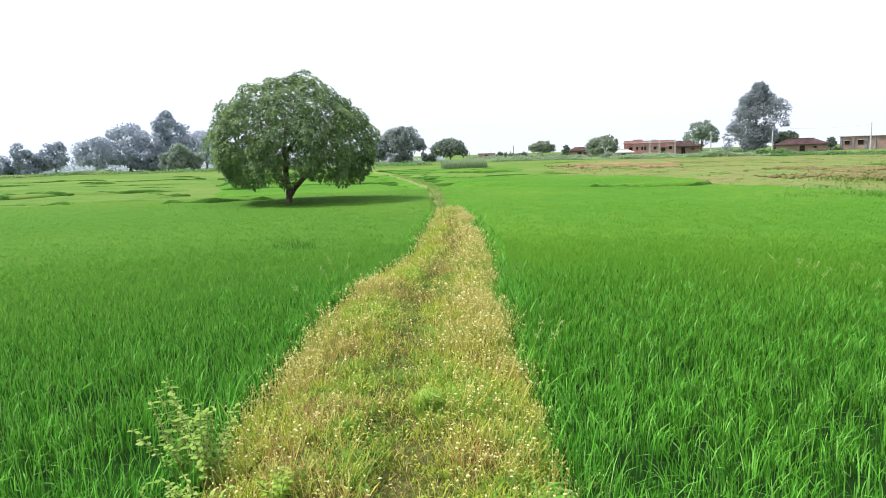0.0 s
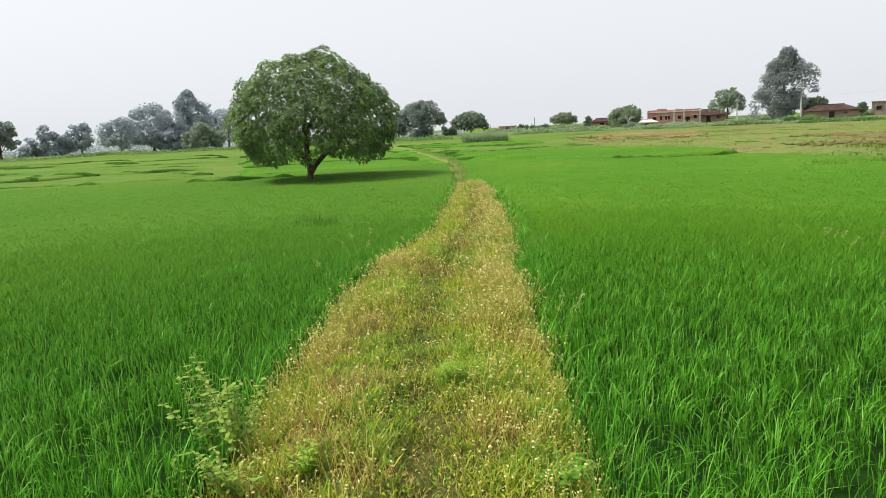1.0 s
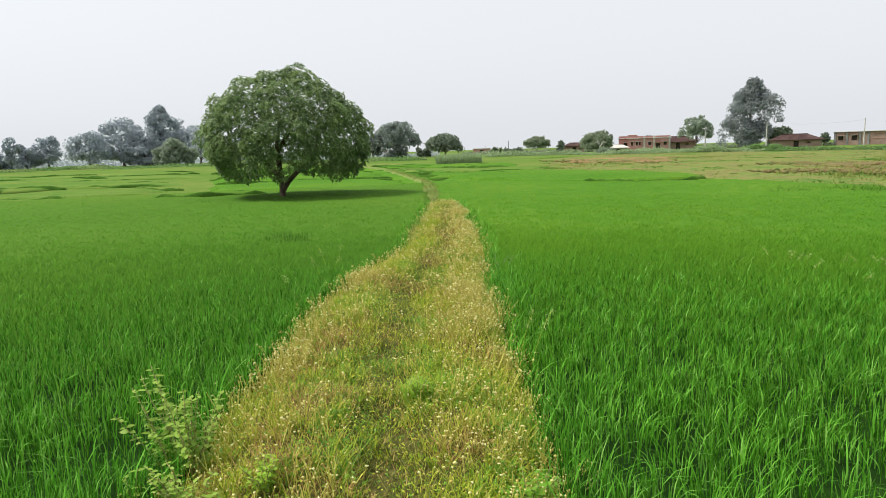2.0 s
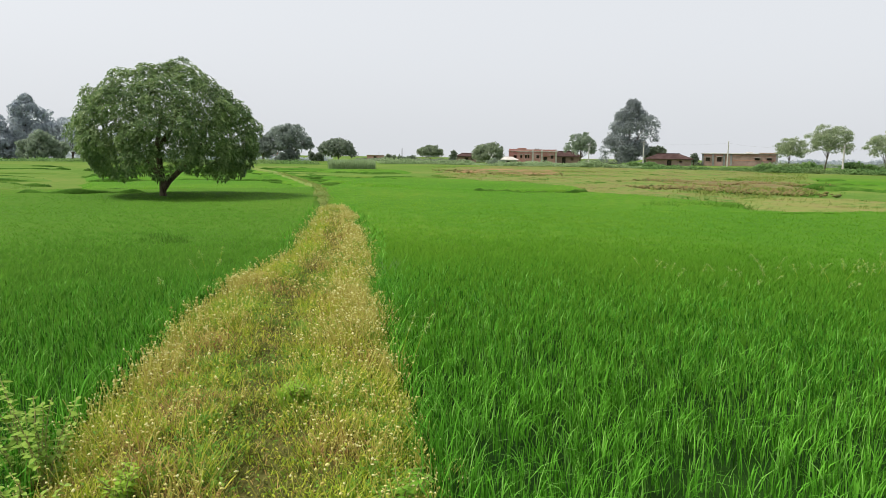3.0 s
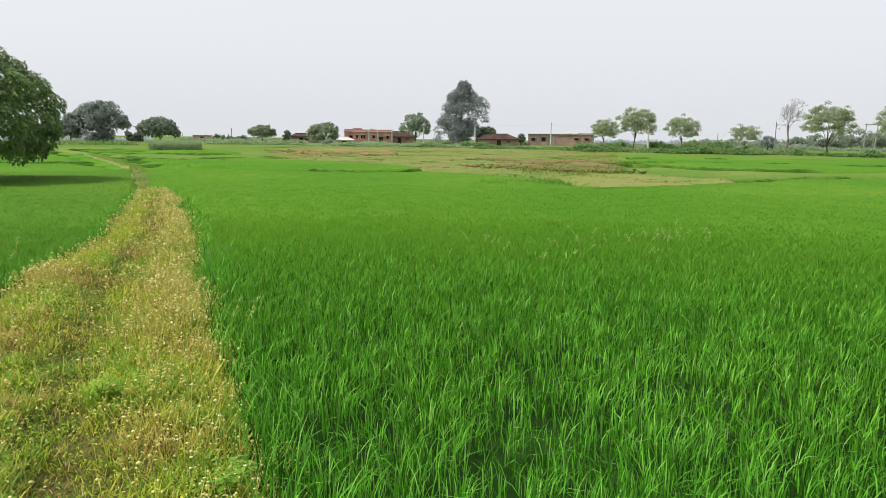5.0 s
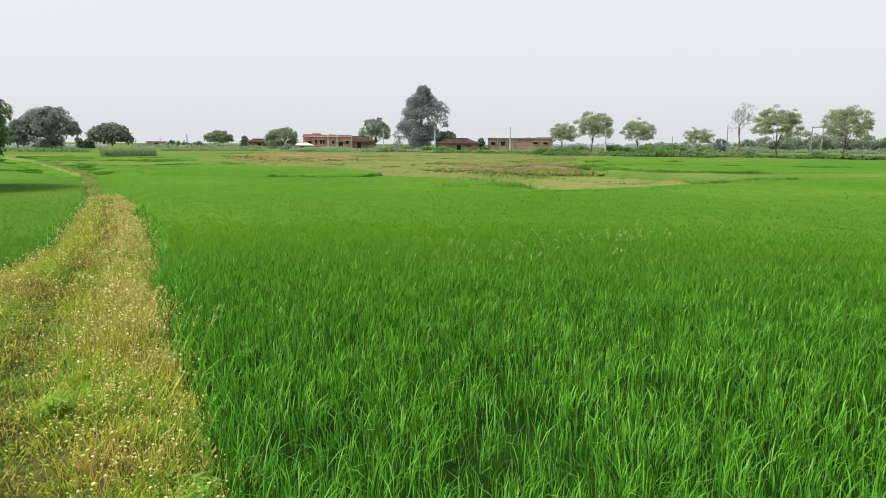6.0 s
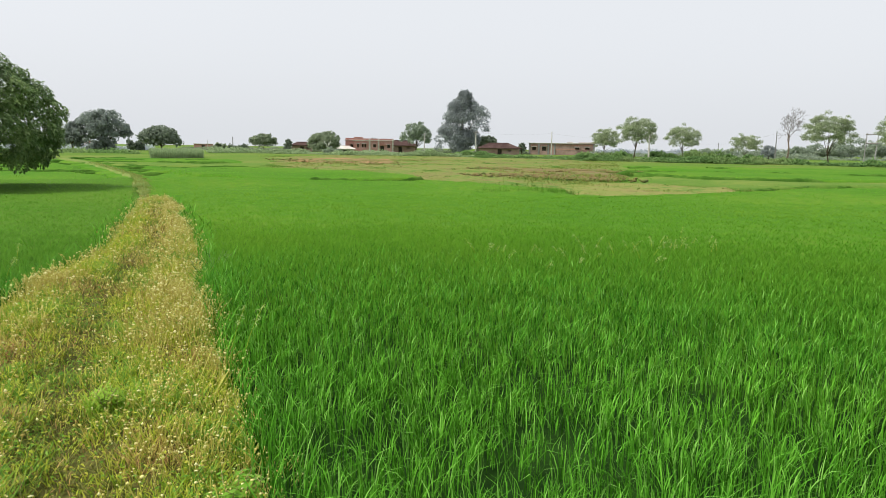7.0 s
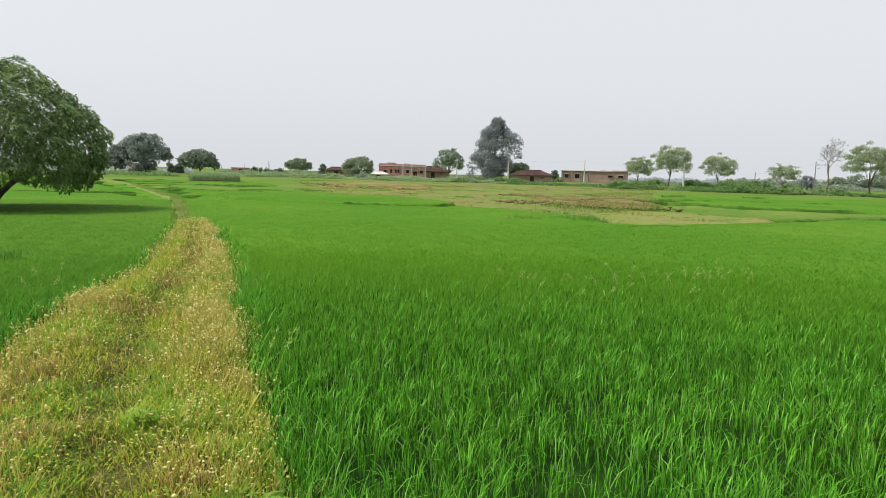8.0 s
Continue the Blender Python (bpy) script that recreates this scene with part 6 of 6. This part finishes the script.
# ---------------------------------------------------------------- hedges
def hedge(name, line, depth, height, count, leaf, material, label, seed):
    g = np.random.default_rng(seed)
    pts = np.array([polar(a, r) for a, r in line])
    d = np.concatenate([[0], np.cumsum(np.hypot(*np.diff(pts, axis=0).T))])
    s = g.uniform(0, d[-1], count)
    off = g.uniform(-1, 1, count)
    x = np.interp(s, d, pts[:, 0]) + g.normal(0, 0.2, count)
    y = np.interp(s, d, pts[:, 1]) + off * depth * (0.75 + 0.45 * lumps(s, 0 * s, 5, seed + 4)) + 6.0 * lumps(s, 0 * s, 8, seed + 5)
    bush = lumps(x, y * 2, 1.6, seed)
    hh = height * (0.5 + 0.42 * bush + 0.4 * lumps(x, y, 6, seed + 1)).clip(0.08, 1.5) * (1 - 0.6 * np.abs(off) ** 2)
    share = g.random(count) ** 0.5
    z = ground_z(x, y) + hh * share
    away = np.column_stack([0.5 * g.normal(size=count), np.where(g.random(count) < 0.7, -1.0, 1.0) * (1.1 - 0.7 * share), 0.35 + share])
    v, q, t = shingled(CLUMP, np.column_stack([x, y, z]), away / np.linalg.norm(away, axis=1)[:, None], leaf * g.uniform(0.5, 1.3, count), 0.4, g)
    put(name, mesh_from(name, v, q, t), material, None, label, "hedge", "", "stuff")


hedge("hedge", [(24.5, 108), (27, 104), (33, 100), (40, 95), (46, 93), (52, 91), (58, 90), (66, 90)], 4.0, 1.0, 42000, 0.24, M_HEDGE, "tangled green hedge along the village edge", 301)
hedge("hedge", [(4, 122), (9, 120), (16, 114), (25, 107)], 3.5, 1.0, 16000, 0.24, M_CANE, "low green scrub along the village edge", 302)
hedge("hedge", [(-62, 118), (-45, 120), (-30, 118), (-15, 112), (-5, 106), (-1, 104)], 3.0, 0.7, 16000, 0.26, M_HEDGE, "low green scrub below the far trees", 303)
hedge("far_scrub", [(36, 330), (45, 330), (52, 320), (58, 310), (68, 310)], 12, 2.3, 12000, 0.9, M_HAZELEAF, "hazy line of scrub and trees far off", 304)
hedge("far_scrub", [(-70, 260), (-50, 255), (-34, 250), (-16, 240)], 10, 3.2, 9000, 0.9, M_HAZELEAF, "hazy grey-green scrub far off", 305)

hedge("scrub", [(36, 150), (46, 150), (56, 145), (66, 145)], 8.0, 1.0, 12000, 0.4, M_MIDHAZE, "low scrub in haze-paled green beyond the hedge", 308)
hedge("scrub", [(2, 168), (14, 172), (26, 176), (36, 165)], 5.0, 1.2, 12000, 0.42, M_MIDLEAF, "low dull green scrub behind the village and trees", 306)
hedge("scrub", [(-66, 165), (-45, 165), (-30, 162), (-16, 158), (-6, 156), (0, 156)], 5.0, 1.7, 22000, 0.42, M_HAZELEAF, "low scrub in haze-paled grey between the far trees", 307)


def tall_grass_plot():
    x0, y0 = polar(-0.2, 81.5)
    x1, y1 = polar(3.75, 81.5)
    grid = strip([(x0, y0), (x1, y1)], [(x0, y0 + 5), (x1, y1 + 5)], 20, 10)
    p, _ = scatter(grid, lambda x, y: 260 + 0 * x)
    n = len(p)
    v, q, t = blades(np.column_stack([p, ground_z(p[:, 0], p[:, 1])]), rng.uniform(0.75, 1.25, n), rng.uniform(0.02, 0.04, n), rng.uniform(0, 6.283, n), rng.uniform(0, 0.5, n), 2, 2)
    put("tall_grass", mesh_from("tall_grass", v, q, t), M_CANE, None, "square plot of tall pale green grass", "grass", "", "stuff")


tall_grass_plot()


# ---------------------------------------------------------------- village
def wall_with_openings(parent, name, material, x0, x1, z0, z1, y, thick, holes, label=""):
    """A wall along x with openings (x0, x1, z0, z1) that go through it."""
    xs = sorted({x0, x1, *[h[0] for h in holes], *[h[1] for h in holes]})
    zs = sorted({z0, z1, *[h[2] for h in holes], *[h[3] for h in holes]})
    bm = bmesh.new()
    for i in range(len(xs) - 1):
        for k in range(len(zs) - 1):
            cx, cz = (xs[i] + xs[i + 1]) / 2, (zs[k] + zs[k + 1]) / 2
            if not any(h[0] < cx < h[1] and h[2] < cz < h[3] for h in holes):
                box(bm, xs[i], xs[i + 1], y, y + thick, zs[k], zs[k + 1])
    bmesh.ops.remove_doubles(bm, verts=bm.verts, dist=0.001)
    part(name, bm, material, parent, label)


def flat_house(az, dist, width, depth, height, material, trim, label, holes, pillars, parapet=0.35, turn=0.0, name="house", pillar_material=M_SHEETROOF):
    x, y = polar(az, dist)
    h = thing(name, x, y, float(ground_z(x, y)) - 0.05, -az + turn, label, "house")
    w = width / 2
    wall_with_openings(h, "wall", material, -w, w, 0, height, 0, 0.25, holes)
    wall_with_openings(h, "wall", material, -w, w, 0, height, depth - 0.25, 0.25, [])
    for sx in (-w, w - 0.25):
        bm = bmesh.new()
        box(bm, sx, sx + 0.25, 0.25, depth - 0.25, 0, height)
        part("wall", bm, material, h)
    bm = bmesh.new()
    box(bm, -w - 0.25, w + 0.25, -0.3, depth + 0.2, height, height + 0.14, 0.02)
    part("roof", bm, trim, h, "flat concrete roof slab")
    if parapet:
        bm = bmesh.new()
        for a in ((-w, w, 0.0, 0.15), (-w, w, depth - 0.15, depth), (-w, -w + 0.15, 0.15, depth - 0.15), (w - 0.15, w, 0.15, depth - 0.15)):
            box(bm, *a, height + 0.14, height + 0.14 + parapet)
        part("parapet", bm, material, h)
    for hx0, hx1, hz0, hz1 in holes:
        bm = bmesh.new()
        f = 0.07
        for a in ((hx0, hx1, hz0, hz0 + f), (hx0, hx1, hz1 - f, hz1), (hx0, hx0 + f, hz0 + f, hz1 - f), (hx1 - f, hx1, hz0 + f, hz1 - f)):
            box(bm, a[0], a[1], 0.10, 0.18, a[2], a[3])
        win = part("door" if hz0 < 0.2 else "window", bm, M_DARK, h)
        # panel in the opening, the unlit room's darkness put into its colour
        bm = bmesh.new()
        box(bm, hx0 + f, hx1 - f, 0.125, 0.15, hz0 + f, hz1 - f)
        part("shutter", bm, M_DARK, win)
        bm = bmesh.new()
        box(bm, hx0 - 0.2, hx1 + 0.2, -0.45, -0.004, hz1 + 0.05, hz1 + 0.13, 0.01)
        part("sunshade", bm, trim, h)
    for px in pillars:
        bm = bmesh.new()
        box(bm, px - 0.2, px + 0.2, -0.12, -0.004, 0, height + parapet, 0.02)
        part("pillar", bm, pillar_material, h)
    return h


def gable_house(az, dist, width, depth, eaves, ridge, wall_material, label, turn=0.0, name="house", roof_material=None):
    x, y = polar(az, dist)
    h = thing(name, x, y, float(ground_z(x, y)) - 0.05, -az + turn, label, "house")
    w = width / 2
    door = (-0.4, 0.5, 0, min(1.9, eaves - 0.15))
    wall_with_openings(h, "wall", wall_material, -w, w, 0, eaves, 0, 0.3, [door, (w * 0.45, w * 0.45 + 0.6, eaves * 0.5, eaves * 0.8)])
    wall_with_openings(h, "wall", wall_material, -w, w, 0, eaves, depth - 0.3, 0.3, [])
    for sx in (-w, w - 0.3):
        bm = bmesh.new()
        box(bm, sx, sx + 0.3, 0.3, depth - 0.3, 0, eaves)
        part("wall", bm, wall_material, h)
    bm = bmesh.new()
    box(bm, door[0], door[1], 0.12, 0.18, 0, door[3])
    part("door", bm, M_DARK, h, "dark wooden door")
    bm = bmesh.new()
    o, k, th = 0.5, min(depth * 0.45, w * 0.5), 0.12
    low = [(-w - o, -o, eaves), (w + o, -o, eaves), (w + o, depth + o, eaves), (-w - o, depth + o, eaves)]
    high = [(-w + k, depth / 2, ridge), (w - k, depth / 2, ridge)]
    rows = []
    for dz in (0, th):
        rows.append([bm.verts.new((a, b, c + dz)) for a, b, c in low + high])
    for r, flip in ((rows[1], False), (rows[0], True)):
        for f in ((0, 1, 5, 4), (1, 2, 5), (2, 3, 4, 5), (3, 0, 4)):
            bm.faces.new([r[i] for i in (f[::-1] if flip else f)])
    for i in range(4):
        bm.faces.new([rows[0][i], rows[0][(i + 1) % 4], rows[1][(i + 1) % 4], rows[1][i]])
    part("roof", bm, roof_material or M_TILE, h, "weathered clay tile roof")
    bm = bmesh.new()
    box(bm, -w + k - 0.1, w - k + 0.1, depth / 2 - 0.12, depth / 2 + 0.12, ridge + th - 0.03, ridge + th + 0.1, 0.03)
    part("ridge", bm, roof_material or M_TILE, h)
    return h


# brick house with a taller block and a low wing
pink_house = flat_house(17.35, 160, 9.2, 7.0, 2.75, M_PINK, M_CONCRETE, "unfinished pink brick house with flat roof and pillars", [(-3.9, -3.5, 1.2, 2.0), (-2.8, -2.4, 1.2, 2.0), (-2.2, -1.8, 1.2, 2.0), (-0.15, 0.5, 1.25, 1.95), (3.15, 3.8, 1.2, 1.9)], (-1.0, 1.1, 4.4), 0.4)
bm = bmesh.new()
box(bm, -4.62, -2.6, -0.02, 7.02, 3.29, 3.6, 0.02)
part("roof_block", bm, M_PINK, pink_house, "raised pink block on the roof")
bm = bmesh.new()
box(bm, 1.35, 3.0, -0.55, -0.004, 1.65, 1.85, 0.02)
part("awning", bm, M_BRICK, pink_house, "dull red awning over the doorway")
# thin dark slab on the wall, painted as the shade of a doorway
bm = bmesh.new()
box(bm, 1.5, 2.4, -0.02, -0.003, 0.05, 1.6)
part("door", bm, M_DARK, pink_house, "dark doorway")
bm = bmesh.new()
box(bm, -4.7, 4.7, -0.25, -0.13, 0.0, 0.3, 0.02)
part("plinth", bm, M_SHEETROOF, pink_house, "pale plinth along the wall")
flat_house(15.6, 166, 3.6, 5.0, 2.85, M_PINK, M_CONCRETE, "small pink brick block behind the pillared house", [(-0.6, 0.1, 1.1, 1.9)], (), 0.45)
gable_house(19.55, 171, 8.2, 4.0, 1.7, 2.95, M_BRICK_OLD, "low brick wing with a brown sloping tile roof")
gable_house(14.95, 152, 3.8, 2.2, 0.75, 1.35, M_CONCRETE, "low shed with a pale sheet roof", 0, "shed", M_SHEETROOF)
gable_house(11.4, 160, 4.6, 4.0, 1.4, 2.1, M_BRICK_OLD, "small house with a brown tiled roof")
gable_house(27.95, 150, 8.8, 5.0, 1.35, 2.45, M_BRICK_OLD, "low brick house with a dark brown tiled roof", 4)
long_house = flat_house(33.1, 165, 15.6, 7.0, 2.75, M_BRICK_OLD, M_CONCRETE, "long weathered brick building with a flat roof", [(-7.0, -6.1, 1.1, 1.9), (-4.6, -3.6, 1.0, 2.0), (3.2, 4.2, 1.35, 1.85), (5.6, 6.6, 1.35, 1.85)], (-7.6, -5.4, -3.1, -1.6, 7.6), 0.0, -3, "house", M_GREYPOLE)
for x0, x1, z0 in ((-1.4, 7.4, 2.3), (-1.4, 7.4, 1.25), (-7.5, -3.3, 2.25)):
    bm = bmesh.new()
    box(bm, x0, x1, -0.05, -0.004, z0, z0 + 0.14, 0.01)
    part("lintel_band", bm, M_BRICK, long_house, "dark red lintel band along the wall")
bm = bmesh.new()
box(bm, 1.2, 2.6, 2.0, 3.2, 2.89, 3.2, 0.08)
part("roof_tank", bm, M_CONCRETE, long_house, "low grey tank on the roof")
bm = bmesh.new()
box(bm, 4.0, 7.9, -0.32, 0.05, 2.895, 3.05, 0.02)
part("roof_edge", bm, M_BRICK, long_house, "red brick roof edge")
flat_house(3.7, 200, 5.0, 5.0, 1.5, M_PINK, M_CONCRETE, "small low pink building far beyond the fields", [(-0.5, 0.3, 0.7, 1.2)], (), 0.0)
flat_house(-4.9, 165, 3.6, 4.0, 1.9, M_PINK, M_CONCRETE, "small pale pink building behind a tree", [(-0.4, 0.2, 0.8, 1.5)], (), 0.0)


def pole(az, dist, height, label="pale concrete power pole with a steel crossarm", arm=True, thick=0.11, material=M_CONCRETE):
    x, y = polar(az, dist)
    p = thing("power_pole", x, y, float(ground_z(x, y)) - 0.1, -az, label, "power pole", "village power poles")
    bm = bmesh.new()
    bmesh.ops.create_cone(bm, cap_ends=True, segments=8, radius1=thick * 1.25, radius2=thick * 0.8, depth=height, matrix=Matrix.Translation((0, 0, height / 2)))
    part("shaft", bm, material, p)
    if arm:
        bm = bmesh.new()
        box(bm, -0.55, 0.55, -0.14, -0.07, height - 0.45, height - 0.37)
        part("crossarm", bm, M_STEEL, p)
        for k in (-0.45, 0.0, 0.45):
            bm = bmesh.new()
            bmesh.ops.create_cone(bm, cap_ends=True, segments=6, radius1=0.05, radius2=0.03, depth=0.16, matrix=Matrix.Translation((k, -0.10, height - 0.29)))
            part("insulator", bm, M_CONCRETE, p)
    return p


pole(5.95, 150, 3.1, arm=False, thick=0.09, label="dark leaning pole by a low bush", material=M_GREYPOLE)
pole(4.0, 190, 2.6, arm=False, thick=0.06, label="thin pole by a far building")
pole(21.6, 150, 4.6, "pale concrete power pole before a leafy tree")
pole(25.95, 140, 5.0, "pale concrete power pole before the tall tree")
pole(32.28, 150, 5.2, "pale power pole before the long building", arm=False)
pole(40.12, 100, 3.7, "pale concrete power pole in the hedge")
pole(45.3, 150, 3.2, "thin grey power pole beyond the hedge", arm=False, thick=0.08, material=M_GREYPOLE)
pole(49.35, 135, 5.1, "grey power pole beside the bare tree", arm=False, thick=0.08, material=M_GREYPOLE)


def frame_pole():
    az, dist = 55.45, 125
    x, y = polar(az, dist)
    p = thing("pole_frame", x, y, float(ground_z(x, y)) - 0.1, -az, "two concrete poles joined by steel crossbars", "power pole")
    for sx, lean in ((-0.72, 0.08), (0.68, 0.2)):
        v, q, t = tube([(sx, 0, 0), (sx + lean, 0, 4.6)], [0.085, 0.06], 8)
        put("shaft", mesh_from("shaft", v, q, t, True), M_GREYPOLE, p)
    for z, k in ((4.3, 0.98), (2.9, 0.85)):
        bm = bmesh.new()
        box(bm, -k + 0.15, k + 0.25, -0.16, -0.06, z, z + 0.14)
        part("crossbar", bm, M_STEEL, p)


frame_pole()


def cable(a, b, za, zb, sag):
    (xa, ya), (xb, yb) = polar(*a), polar(*b)
    ga, gb = float(ground_z(xa, ya)), float(ground_z(xb, yb))
    pts = []
    for u in np.linspace(0, 1, 14):
        pts.append((xa + (xb - xa) * u, ya + (yb - ya) * u, (ga + za) * (1 - u) + (gb + zb) * u - sag * 4 * u * (1 - u)))
    v, q, t = tube(pts, [0.007] * 14, 4)
    put("power_cable", mesh_from("power_cable", v, q, t, True), M_STEEL, None, "thin sagging power cable between two poles", "cable", "power cables")


cable((32.28, 150), (40.12, 100), 4.75, 3.25, 0.5)
cable((40.12, 100), (45.3, 150), 3.25, 2.75, 0.4)
cable((45.3, 150), (49.35, 135), 2.75, 4.65, 0.3)
cable((49.35, 135), (55.45, 125), 4.65, 4.1, 0.3)
cable((25.95, 140), (32.28, 150), 4.55, 4.75, 0.4)
